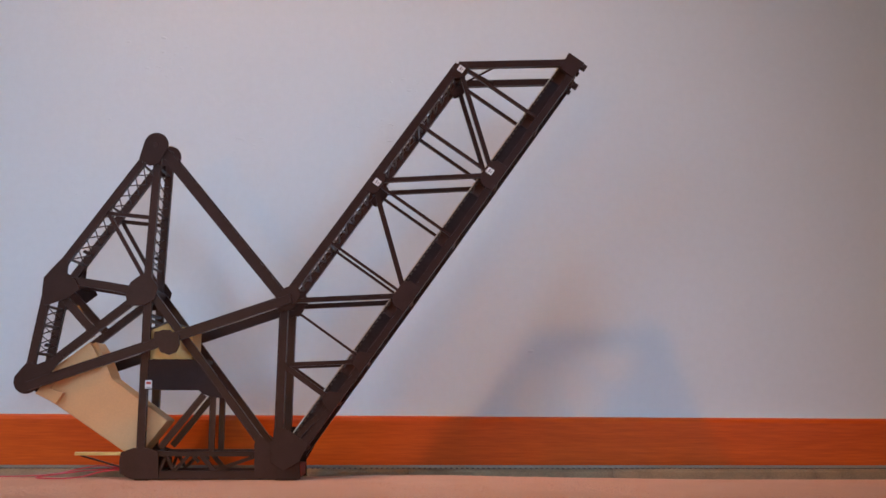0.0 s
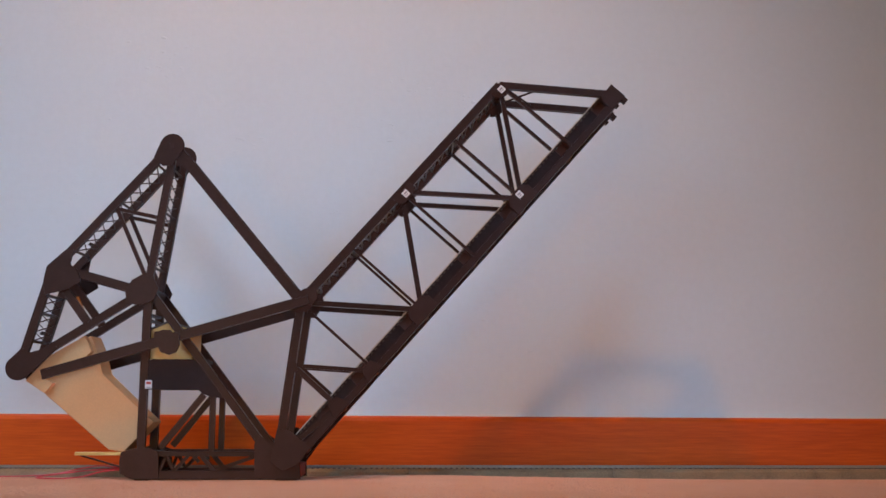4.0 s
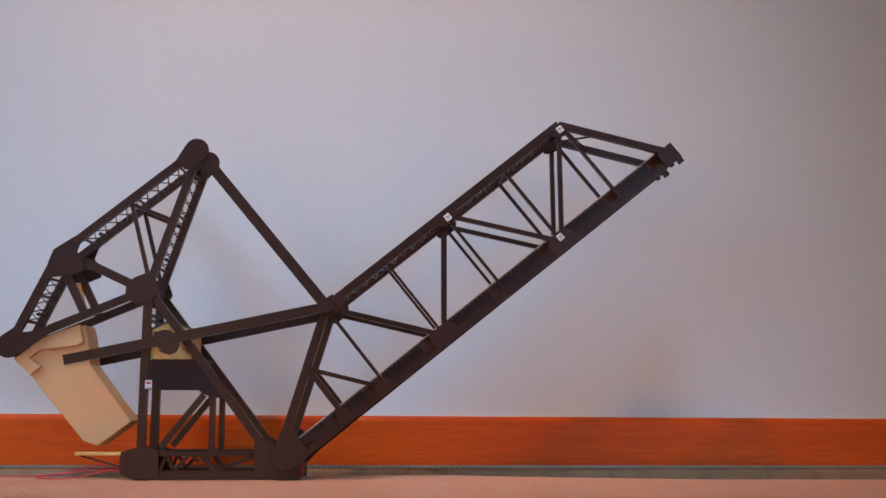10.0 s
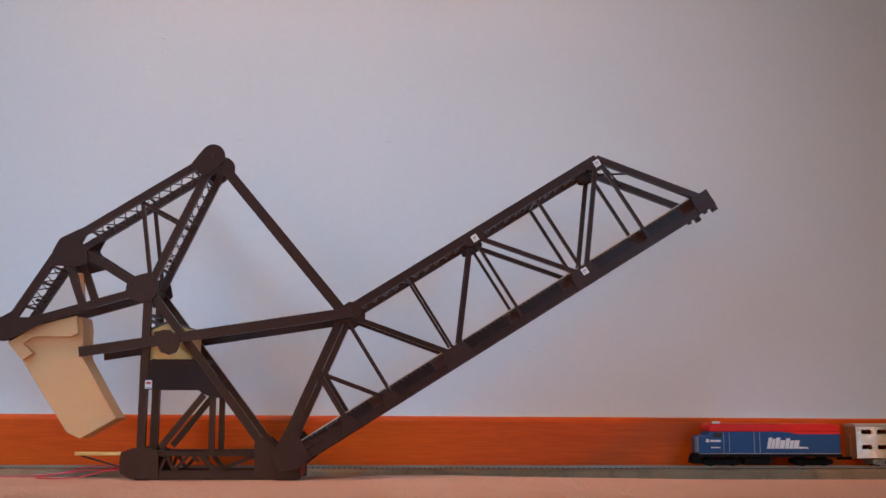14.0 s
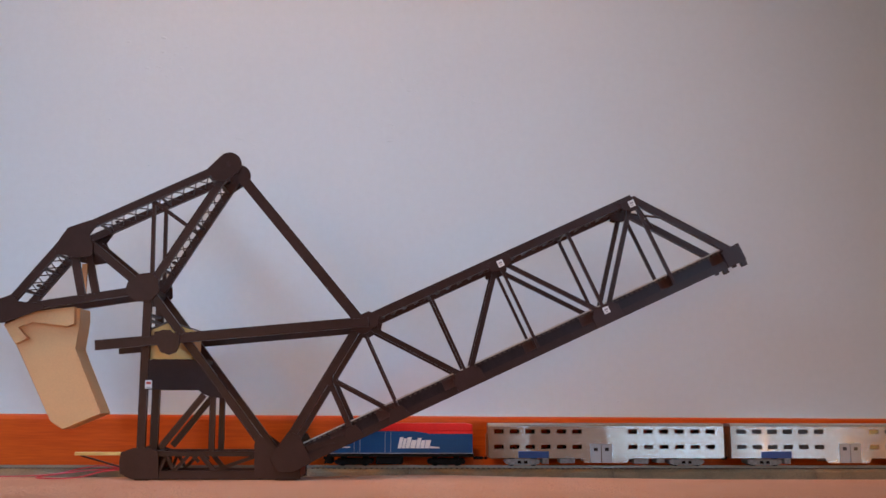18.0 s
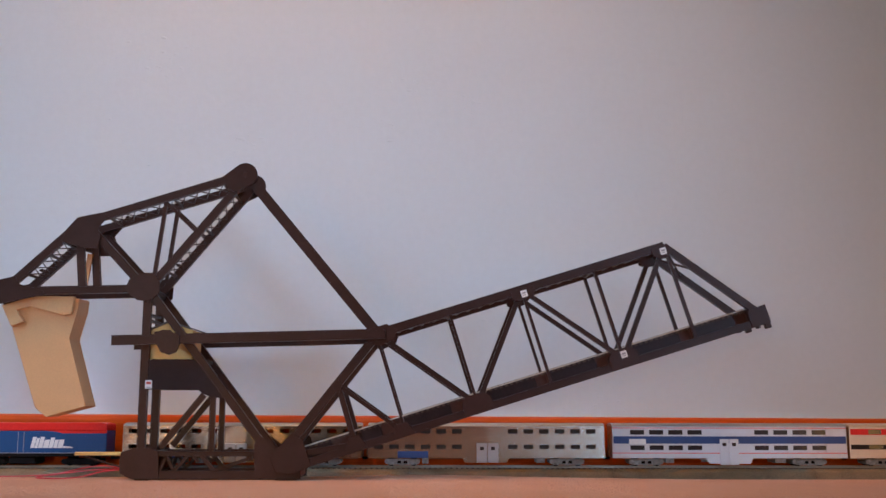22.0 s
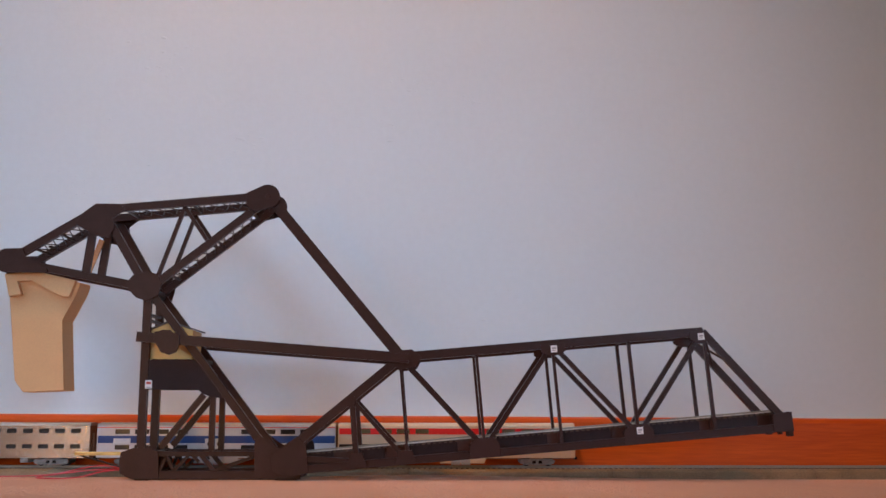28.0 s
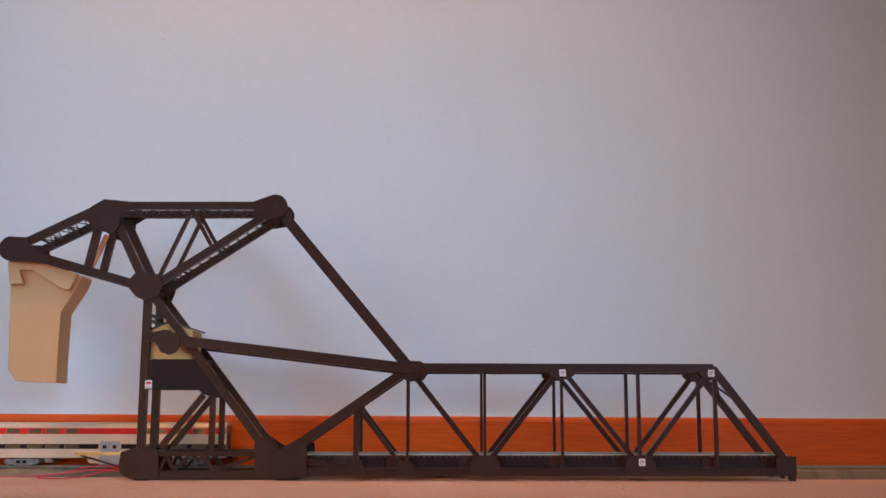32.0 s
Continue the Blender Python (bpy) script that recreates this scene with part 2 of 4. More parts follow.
# paint drips and nibs on the wall
for px, pz, w, h in ((-0.358, 0.572, 0.010, 0.004), (-0.358, 0.552, 0.008, 0.003), (-0.405, 0.566, 0.006, 0.002), (0.062, 0.484, 0.008, 0.003), (-0.250, 0.432, 0.014, 0.003),
                     (-0.222, 0.433, 0.010, 0.002), (-0.425, 0.458, 0.005, 0.003), (0.135, 0.150, 0.010, 0.004), (-0.05, 0.430, 0.012, 0.003), (0.075, 0.190, 0.008, 0.002), (-0.37, 0.395, 0.010, 0.002)):
    bm = bmesh.new()
    bmesh.ops.create_uvsphere(bm, u_segments=10, v_segments=6, radius=1, matrix=Matrix.Translation((px, WY + 0.0004, pz)) @ pose(0, 0, 0, 0, random.uniform(-15, 15), 0) @ Matrix.Diagonal((w / 2, 0.0011, h / 2, 1)))
    part("paint_drip", bm, WALL, wall_back)

# clusters of roller nibs in the paint
nib = None
for cx, cz in ((-0.379, 0.364), (-0.335, 0.548), (-0.363, 0.534), (-0.126, 0.333), (-0.238, 0.424), (-0.464, 0.374), (-0.056, 0.457), (0.06, 0.483), (-0.019, 0.509), (0.241, 0.081)):
    for k in range(7):
        m = Matrix.Translation((cx + random.gauss(0, 0.016), WY + 0.0003, cz + random.gauss(0, 0.009))) @ pose(0, 0, 0, 0, random.uniform(-30, 30), 0) @ Matrix.Diagonal((random.uniform(0.0015, 0.005), 0.0007, random.uniform(0.0008, 0.0018), 1))
        if nib is None:
            bm = bmesh.new()
            bmesh.ops.create_uvsphere(bm, u_segments=8, v_segments=5, radius=1)
            ob = part("paint_nib", bm, WALL, wall_back)
            nib = ob.data
        else:
            ob = new("paint_nib", nib)
            ob.parent = wall_back
        ob.matrix_local = m

# baseboard, sloped a hair along its length to fit the camera's view
BBT = 0.0665
skew = -0.0042
bm = bmesh.new()
pr = ((0.187, -0.02), (0.187, BBT - 0.006), (0.1885, BBT - 0.002), (0.192, BBT), (WY, BBT))
ra = [[bm.verts.new((x, y, z + (x * skew if z > 0 else 0))) for y, z in pr] for x in (X0, X1)]
for i in range(len(pr)):
    j = (i + 1) % len(pr)
    bm.faces.new((ra[0][i], ra[0][j], ra[1][j], ra[1][i]))
bm.faces.new(ra[0])
bm.faces.new(ra[1][::-1])
structure("baseboard", bm, BASE, "orange-brown stained wooden baseboard along the wall", "baseboard")
bm = bmesh.new()
box(bm, X0, X1, 0.1935, WY, BBT, BBT + 0.0012)
for v in bm.verts:
    v.co.z += v.co.x * skew
structure("trim", bm, CAULK, "thin pale caulk line on top of the baseboard", "caulk")

# carpet: one sheet, lowered a little towards the wall to fit the camera's view
bm = bmesh.new()
xs = [X0 - 0.1 + i * (X1 - X0 + 0.2) / 240 for i in range(241)]
ys = [Y0 - 0.1, -2.4, -1.8, -1.4, -1.1, -0.9, -0.7, -0.5, -0.4, -0.3, -0.22, -0.16, -0.12, -0.08, -0.05, -0.02, 0.0, 0.02, 0.04, 0.06, 0.075, 0.085, 0.1, 0.115, 0.14, 0.17, WY + 0.05]


def carpet_wave(x, y):
    """Raises and lowers the carpet's edge by the track to fit the camera's view."""
    u = np.clip((y + 0.01) / 0.06, 0, 1)
    r = np.clip((x - 0.12) / 0.22, 0, 1)
    return u * u * (3 - 2 * u) * (0.0028 * np.exp(-((x + 0.01) / 0.10) ** 2) - 0.0022 * r * r * (3 - 2 * r))


def carpet_z(x, y):
    t = min(1, max(0, (y - 0.055) / 0.06))
    return -0.0055 * t * t * (3 - 2 * t) + carpet_wave(x, y) + 0.0006 * noise.noise((x * 9, y * 9, 0.3)) - 0.0006


grid = [[bm.verts.new((x, y, carpet_z(x, y))) for x in xs] for y in ys]
for a, b in zip(grid, grid[1:]):
    for i in range(len(xs) - 1):
        bm.faces.new((a[i], a[i + 1], b[i + 1], b[i]))
floor = structure("floor", bm, CARPET, "pink-beige short-pile carpet", "carpet")
for f in floor.data.polygons:
    f.use_smooth = True

# short pile near the bridge
rng = np.random.default_rng(4)
N = 90000
px = rng.uniform(-0.62, 0.66, N)
py = -0.32 + 0.445 * rng.random(N) ** 0.8
ang = rng.uniform(0, 2 * math.pi, N)
hh = rng.uniform(0.0009, 0.0013, N)
ww = rng.uniform(0.0011, 0.0018, N)
t = np.clip((py - 0.055) / 0.06, 0, 1)
pz = -0.0055 * t * t * (3 - 2 * t) - 0.0014 + carpet_wave(px, py)
lx, ly = rng.normal(0, 0.0004, N), rng.normal(0, 0.0004, N)
vv = np.empty((N, 4, 3))
for k, (s, c) in enumerate(((0, 1), (2.1, 1), (4.2, 1))):
    vv[:, k, 0], vv[:, k, 1], vv[:, k, 2] = px + ww * np.cos(ang + s), py + ww * np.sin(ang + s), pz
vv[:, 3, 0], vv[:, 3, 1], vv[:, 3, 2] = px + lx, py + ly, pz + hh
idx = np.arange(N)[:, None] * 4
ff = np.concatenate([idx + np.array(f) for f in ((0, 1, 3), (1, 2, 3), (2, 0, 3))])
me = bpy.data.meshes.new("carpet_pile")
me.from_pydata(vv.reshape(-1, 3).tolist(), [], ff.tolist())
me.materials.append(TUFT)
tagged(new("carpet_pile", me), "pink-beige cut pile of the carpet", "carpet pile", kind="stuff")

# ---- the bascule bridge ----
HY = 0.075          # width over the leaf's two trusses
P = Vector((-0.1598, 0, 0.0230))     # heel trunnion
T = Vector((-0.3083, 0, 0.2043))     # counterweight trunnion
bridge = tagged(new("bascule_bridge"), "dark brown model railway bascule bridge with cream counterweight on carpet", "model bridge")
bridge.location = (-0.235, 0.0375, 0)
ORIGIN = Vector((-0.235, 0.0375, 0))


def at_bridge(ob, here):
    ob.location = Vector(here) - ORIGIN
    return ob


def both(y0, y1):
    """The y ranges of a front member and of its twin on the far truss."""
    return ((y0, y1), (HY - y1, HY - y0))


# moving leaf, in its lowered pose, from the heel trunnion
LO = -0.0138        # middle of the lower chord
PANELS = (0.1390, 0.2231, 0.3073, 0.3915, 0.4757)
leaf = at_bridge(part("bascule_leaf", join([block(0.020, 0.548, a, b, -0.0105, 0.0012, 0.0004) for a, b in ((0.0200, 0.0220), (0.0530, 0.0550))]), STEEL_SHADED, bridge, "lifting leaf, a dark brown through truss span"), (P.x, 0, P.z))
B = Vector((0.1400, 0, 0.0970))
UP = 0.0978
for y0, y1 in both(0.0, 0.0070):
    part("lower_chord", bar((0.012, LO), (0.548, LO), 0.0086, y0, y1), STEEL, leaf)
    part("upper_chord", bar((B.x - 0.004, UP), (0.4745, UP), 0.0095, y0, y1), STEEL, leaf)
    part("end_post", bar((0.4745, UP), (0.5510, -0.0035), 0.0076, y0, y1), STEEL, leaf)
    part("heel_post", bar((0.004, 0.0035), (B.x, B.z), 0.0094, y0, y1), STEEL, leaf)
    part("heel_strut", bar((0.018, -0.001), (0.084, -0.0105), 0.0060, y0 + 0.001, y1 - 0.001), STEEL, leaf)
    for x, w in zip(PANELS, (0.0027, 0.0030, 0.0032, 0.0036, 0.0036)):
        part("hanger", bar((x, LO), (x, UP), w, y0 + 0.0012, y1 - 0.0012, 0.0003), STEEL, leaf)
    part("sub_hanger", bar((0.0835, LO), (0.0835, 0.058), 0.0060, y0 + 0.0008, y1 - 0.0008, 0.0003), STEEL, leaf)
    part("sub_diagonal", bar((0.0840, 0.0560), (0.1335, -0.008), 0.0044, y0 + 0.0012, y1 - 0.0012, 0.0003), STEEL, leaf)
    part("diagonal", bar((B.x, 0.0975), (0.2231, -0.008), 0.0056, y0 + 0.0008, y1 - 0.0008), STEEL, leaf)
    part("diagonal", bar((0.2231, -0.008), (0.3073, 0.0975), 0.0054, y0 + 0.0008, y1 - 0.0008), STEEL, leaf)
    part("diagonal", bar((0.3073, 0.0975), (0.3915, -0.008), 0.0050, y0 + 0.0008, y1 - 0.0008), STEEL, leaf)
    part("diagonal", bar((0.3915, -0.008), (0.4745, 0.0975), 0.0052, y0 + 0.0008, y1 - 0.0008), STEEL, leaf)
# joint plates: on the outer and inner faces of both trusses
for g0, g1 in ((-0.0011, -0.0001), (0.0071, 0.0081), (HY - 0.0081, HY - 0.0071), (HY + 0.0001, HY + 0.0011)):
    part("joint_plate", plate([(0.1270, 0.0945), (0.1330, 0.1050), (0.1530, 0.1050), (0.1630, 0.0960), (0.1560, 0.0860), (0.1370, 0.0840)], g0, g1), STEEL, leaf)
    part("joint_plate", plate([(0.2940, 0.0985), (0.3210, 0.0985), (0.3210, 0.0895), (0.3140, 0.0855), (0.3005, 0.0855), (0.2940, 0.0895)], g0, g1), STEEL, leaf)
    part("joint_plate", plate([(0.4590, 0.0985), (0.4790, 0.0985), (0.4810, 0.0910), (0.4745, 0.0845), (0.4645, 0.0860), (0.4590, 0.0905)], g0, g1), STEEL, leaf)
    for x in (0.2231, 0.3915):
        part("joint_plate", plate([(x - 0.0165, LO - 0.0042), (x + 0.0165, LO - 0.0042), (x + 0.0165, -0.0035), (x + 0.010, 0.0030), (x - 0.010, 0.0030), (x - 0.0165, -0.0035)], g0, g1), STEEL, leaf)
    part("joint_plate", plate([(0.0705, LO - 0.0042), (0.0965, LO - 0.0042), (0.0900, -0.0010), (0.0780, -0.0010)], g0, g1), STEEL, leaf)
    part("joint_plate", plate([(0.1240, LO - 0.0042), (0.1500, LO - 0.0042), (0.1440, -0.0030), (0.1300, -0.0030)], g0, g1), STEEL, leaf)
    part("joint_plate", plate([(0.0775, 0.0585), (0.0860, 0.0625), (0.0890, 0.0570), (0.0850, 0.0480), (0.0800, 0.0480)], g0, g1), STEEL, leaf)
    if not 0 < g0 < HY - 0.001:
        part("joint_plate", plate([(0.0100, 0.0150), (0.0220, 0.0220), (0.0310, 0.0130), (0.0320, -0.0180), (0.0100, -0.0205), (-0.0060, -0.0130), (-0.0080, 0.0040)], g0, g1), STEEL, leaf)
    part("end_plate", plate([(0.5385, LO - 0.0042), (0.5605, LO - 0.0042), (0.5605, 0.0030), (0.5385, 0.0015)], g0, g1), STEEL, leaf)
for y in (0.0, HY - 0.007):
    part("foot", block(0.5535, 0.5600, y, y + 0.007, -0.0235, -0.0170, 0.0006), STEEL, leaf)
    part("foot", block(0.5440, 0.5480, y, y + 0.007, -0.0205, -0.0170, 0.0006), STEEL, leaf)
for x in (0.022, 0.0835, *PANELS, 0.553):
    part("floor_beam", block(x - 0.0022, x + 0.0022, 0.0075, HY - 0.0075, -0.0165, 0.0012, 0.0003), FLOORB, leaf, "red-brown floor beam")
for x0, x1, g in zip((0.022, 0.0835, *PANELS), (0.0835, *PANELS, 0.553), (0.0125, 0.0125, 0.0165, 0.0022, 0.0165, 0.0022, 0.0150)):
    for y0, y1 in both(0.0120, 0.0130):
        part("deck_girder", block(x0 + 0.0030, x1 - g - 0.0125, y0, y1, -0.0105, 0.0033, 0.0002), GIRDER, leaf, "smooth dark deck girder")
        part("beam_end", block(x1 - g - 0.0125, x1 - 0.0022, y0 + 0.0060, y1 + 0.0060, -0.0105, 0.0033, 0.0002), FLOORB, leaf, "red-brown beam end")
for x0, x1 in zip((0.0835, *PANELS), (*PANELS, 0.553)):
    part("lateral_brace", beam3((x0, 0.008, -0.0150), (x1, HY - 0.008, -0.0150), 0.0022, 0.0012), STEEL_SHADED, leaf)
    part("lateral_brace", beam3((x0, HY - 0.008, -0.0162), (x1, 0.008, -0.0162), 0.0022, 0.0012), STEEL_SHADED, leaf)
for x in (0.1433, *PANELS[1:]):
    part("top_strut", block(x - 0.0020, x + 0.0020, 0.0072, HY - 0.0072, 0.0945, 0.1010, 0.0003), STEEL, leaf)
for x0, x1 in zip((0.1433, *PANELS[1:-1]), PANELS[1:]):
    for k in range(2):
        a, b = (0.0075, HY - 0.0075) if k else (HY - 0.0075, 0.0075)
        part("top_lateral", beam3((x0, a, 0.0985 - k * 0.0016), (x1, b, 0.0985 - k * 0.0016), 0.0022, 0.0012), STEEL, leaf)
for k in range(2):
    a, b = (0.0075, HY - 0.0075) if k else (HY - 0.0075, 0.0075)
    part("portal_brace", beam3((0.478, a, 0.092), (0.500, b, 0.063), 0.0020), STEEL, leaf)
# fine crossed lacing between the upper chords
NL = 46
for i in range(NL):
    xa, xb = 0.150 + i * 0.320 / NL, 0.150 + (i + 1) * 0.320 / NL
    a, b = (0.0072, HY - 0.0072) if i % 2 else (HY - 0.0072, 0.0072)
    part("top_lace", beam3((xa, a, 0.0972), (xb, b, 0.0972), 0.0024, 0.0012), STEEL, leaf)
# track on the leaf
tie_mesh = None
for i in range(88):
    x = 0.024 + i * 0.00605
    if tie_mesh is None:
        tie = part("tie", block(-0.0016, 0.0016, 0.0095, HY - 0.0095, 0.0010, 0.0034, 0), TIE, leaf)
        tie_mesh = tie.data
    else:
        tie = new("tie", tie_mesh)
        tie.parent = leaf
    tie.location = (x, 0, 0)
for y in (0.0293, 0.0457):
    part("rail", block(0.020, 0.556, y - 0.0005, y + 0.0005, 0.0034, 0.0052, 0), RAIL, leaf, "nickel-silver rail")


# pale strips added for the warm light caught by rails and tie ends
for y0, y1 in both(0.0098, 0.0120):
    part("guard_timber", block(0.022, 0.555, y0, y1, 0.0035, 0.0046, 0.0002), GLINT, leaf, "pale strip along the tie ends, a painted glint of rails and ties")


def sticker(x, z, parent, y, w=0.0070, h=0.0076, red=False):
    s = part("sticker", block(x - w / 2, x + w / 2, y - 0.0003, y, z - h / 2, z + h / 2, 0), PAPER, parent, "small white paper sticker")
    part("print", block(x - w * 0.3, x + w * 0.3, y - 0.0005, y - 0.0003, z - h * 0.02, z + h * 0.22, 0), REDINK if red else INK, s)
    part("print", block(x - w * 0.3, x + w * 0.2, y - 0.0005, y - 0.0003, z - h * 0.28, z - h * 0.16, 0), INK, s)


sticker(0.3083, 0.0924, leaf, -0.0012)
sticker(0.4716, 0.0924, leaf, -0.0012)
sticker(0.3927, -0.0034, leaf, -0.0012)

# counterweight truss, lowered pose, from its trunnion; it stands between the leaf's trusses
NEAR, FAR = (0.0085, 0.0145), (0.0605, 0.0665)
NEARP, FARP = (0.0067, 0.0084), (0.0666, 0.0683)
C, A = Vector((-0.1552, 0, 0.0479)), Vector((0.1370, 0, 0.0968))
MAD, MAT, LOWV = (0.0430, 0.0930), (0.0655, 0.0535), (-0.0710, 0.0230)
swing = at_bridge(part("counterweight_truss", cyl(0, 0, 0.0050, 0.0090, 0.0660), STEEL_SHADED, bridge, "dark brown overhead truss that carries the counterweight"), (T.x, 0, T.z))
for y0, y1 in (NEAR, FAR):
    part("top_chord", bar((-0.0516, 0.0974), (A.x, 0.0983), 0.0086, y0, y1, cut=(0, 0.012)), STEEL, swing)
    part("tail_chord", bar((C.x, 0.0480), (-0.0600, 0.0952), 0.0088, y0, y1), STEEL, swing)
    part("tail_tie", bar((C.x, 0.0483), (0.0, 0.0040), 0.0088, y0 + 0.0004, y1 - 0.0004), STEEL, swing)
    part("inclined_chord", bar((-0.0005, 0.0037), (0.1315, 0.0907), 0.0086, y0 + 0.0004, y1 - 0.0004), STEEL, swing)
    part("web_member", bar((-0.0440, 0.0865), (-0.0040, 0.0050), 0.0092, y0 + 0.0008, y1 - 0.0008), STEEL, swing)
    part("web_member", bar((-0.0585, 0.0850), LOWV, 0.0088, y0 + 0.0008, y1 - 0.0008), STEEL, swing)
    part("web_member", bar(MAD, (0.0060, 0.0090), 0.0042, y0 + 0.0012, y1 - 0.0012, 0.0003), STEEL, swing)
    part("web_member", bar(MAD, MAT, 0.0042, y0 + 0.0012, y1 - 0.0012, 0.0003), STEEL, swing)
for g0, g1 in (NEARP, FARP):
    part("joint_plate", plate([(-0.0251, 0.0103), (-0.0174, 0.0198), (-0.0038, 0.0231), (0.0108, 0.0187), (0.0144, 0.0073), (0.0100, -0.0053), (-0.0035, -0.0104), (-0.0149, -0.0054), (-0.0216, 0.0027)], g0, g1), STEEL, swing)
    part("joint_plate", plate([(-0.0792, 0.0835), (-0.0686, 0.0959), (-0.0551, 0.1043), (-0.0291, 0.1019), (-0.0224, 0.0948), (-0.0365, 0.0863), (-0.0359, 0.0754), (-0.0423, 0.0638), (-0.0576, 0.0682), (-0.0694, 0.0765)], g0, g1), STEEL, swing)
    pts = [(A.x + 0.0138 * math.cos(a), A.z + 0.0138 * math.sin(a)) for a in [radians(k) for k in range(-65, 116, 15)]]
    part("joint_plate", plate(pts + [(0.1130, 0.1026), (0.1128, 0.0880), (0.1212, 0.0806)], g0, g1), STEEL, swing)
    pts = [(C.x + 0.0138 * math.cos(a), C.z + 0.0138 * math.sin(a)) for a in [radians(k) for k in range(100, 291, 15)]]
    part("joint_plate", plate(pts + [(-0.1118, 0.0303), (-0.1108, 0.0345), (-0.1350, 0.0499), (-0.1375, 0.0601)], g0, g1), STEEL, swing)
    for cx, cz in ((A.x, A.z),):
        part("pin", cyl(cx, cz, 0.0030, g0 - 0.0004 if g0 < 0.03 else g0, g1 if g0 < 0.03 else g1 + 0.0004, 14), STEEL, swing)


def lacing(p, q, n, parent, w=0.0015):
    """Crossed laces between the two trusses along the line from p to q, with a hub at each crossing pair."""
    p, q = Vector((p[0], 0, p[1])), Vector((q[0], 0, q[1]))
    a, b = NEAR[1], FAR[0]
    for i in range(n + 1):
        c = p.lerp(q, i / n)
        if i in (0, (n + 1) // 2, n):
            part("cross_strut", beam3((c.x, a, c.z), (c.x, b, c.z), 0.0026, 0.0020), STEEL, parent)
        elif i % 4 == 1:
            part("hub", block(c.x - 0.0019, c.x + 0.0019, (a + b) / 2 - 0.005, (a + b) / 2 + 0.005, c.z - 0.0011, c.z + 0.0011, 0.0003), STEEL_SHADED, parent)
    off = (q - p).normalized().cross(Vector((0, 1, 0))) * 0.0010
    for i in range(n):
        c, d = p.lerp(q, i / n), p.lerp(q, (i + 1) / n)
        part("lace", beam3((c.x, a, c.z), (d.x, b, d.z), w), STEEL, parent)
        part("lace", beam3((c.x + off.x, b, c.z + off.z), (d.x + off.x, a, d.z + off.z), w), STEEL, parent)


# added strip: the far web member's warm reflection put into an amber colour
part("web_strip", bar((-0.0658, 0.0721), (-0.0828, 0.0347), 0.0060, 0.0575, 0.0600, 0.0003), REFLECTM, swing, "glossy amber strip, a painted warm reflection on the far web member")

lacing((-0.0230, 0.0955), (0.1100, 0.0960), 9, swing, 0.0010)
lacing((-0.1260, 0.0595), (-0.0790, 0.0835), 5, swing, 0.0010)
lacing((0.0220, 0.0180), (0.1180, 0.0810), 9, swing, 0.0010)

# counterweight: a wide head on a narrower block
weight = part("counterweight", plate([(-0.1600, 0.0240), (-0.1559, -0.0848), (-0.1469, -0.0985), (-0.1020, -0.1003), (-0.1024, -0.0218), (-0.0850, 0.0060), (-0.0800, 0.0180), (-0.1258, 0.0330)], 0.0225, 0.0575, 0.0008), CREAM, swing, "cream counterweight block with chamfered corners")
for s0, s1 in ((0.0150, 0.0224), (0.0576, 0.0650)):
    part("cheek", plate([(-0.1616, 0.0342), (-0.1258, 0.0343), (-0.0829, 0.0205), (-0.0906, 0.0026), (-0.0988, 0.0032), (-0.1328, 0.0254), (-0.1485, 0.0253), (-0.1430, 0.0094), (-0.1574, 0.0087)], s0, s1, 0.0005), CREAM, weight)
part("hook", block(-0.1600, -0.1500, 0.016, 0.026, 0.0335, 0.0375, 0.0005), STEEL, weight, "dark fastening tab")


# fixed tower, in world axes about the bridge's origin
def tpart(name, bm, mat=STEEL, label=""):
    return at_bridge(part(name, bm, mat, bridge, label), (0, 0, 0))


for y0, y1 in (NEAR, FAR):
    tpart("tower_post", bar((-0.3101, 0.030), (-0.3101, 0.200), 0.0088, y0, y1))
    tpart("tower_leg", bar((-0.3060, 0.2023), (-0.1735, 0.0309), 0.0088, y0 + 0.0003, y1 - 0.0003))
    tpart("tower_strut", bar((-0.2440, 0.0913), (-0.2890, 0.0344), 0.0068, y0 + 0.0010, y1 - 0.0010))
    tpart("tower_strut", bar((-0.2342, 0.0910), (-0.2339, 0.0300), 0.0064, y0 + 0.0010, y1 - 0.0010))
    tpart("machinery_girder", block(-0.3060, -0.2440, y0 + 0.0012, y1 - 0.0012, 0.0968, 0.1291, 0.0004), STEEL_SHADED)
    tpart("base_chord", bar((-0.3000, 0.0278), (-0.1780, 0.0278), 0.0056, y0, y1))
    tpart("base_chord", bar((-0.3000, 0.0052), (-0.1780, 0.0052), 0.0092, y0, y1))
    for p, q, w in (((-0.2885, 0.0100), (-0.2822, 0.0255), 0.0030), ((-0.2822, 0.0255), (-0.2735, 0.0095), 0.0032), ((-0.2735, 0.0095), (-0.2584, 0.0260), 0.0032), ((-0.2540, 0.0260), (-0.2470, 0.0190), 0.0030), ((-0.2445, 0.0260), (-0.2300, 0.0095), 0.0048), ((-0.2290, 0.0105), (-0.1890, 0.0240), 0.0036)):
        tpart("base_lace", bar(p, q, w, y0 + 0.0012, y1 - 0.0012, 0.0003))
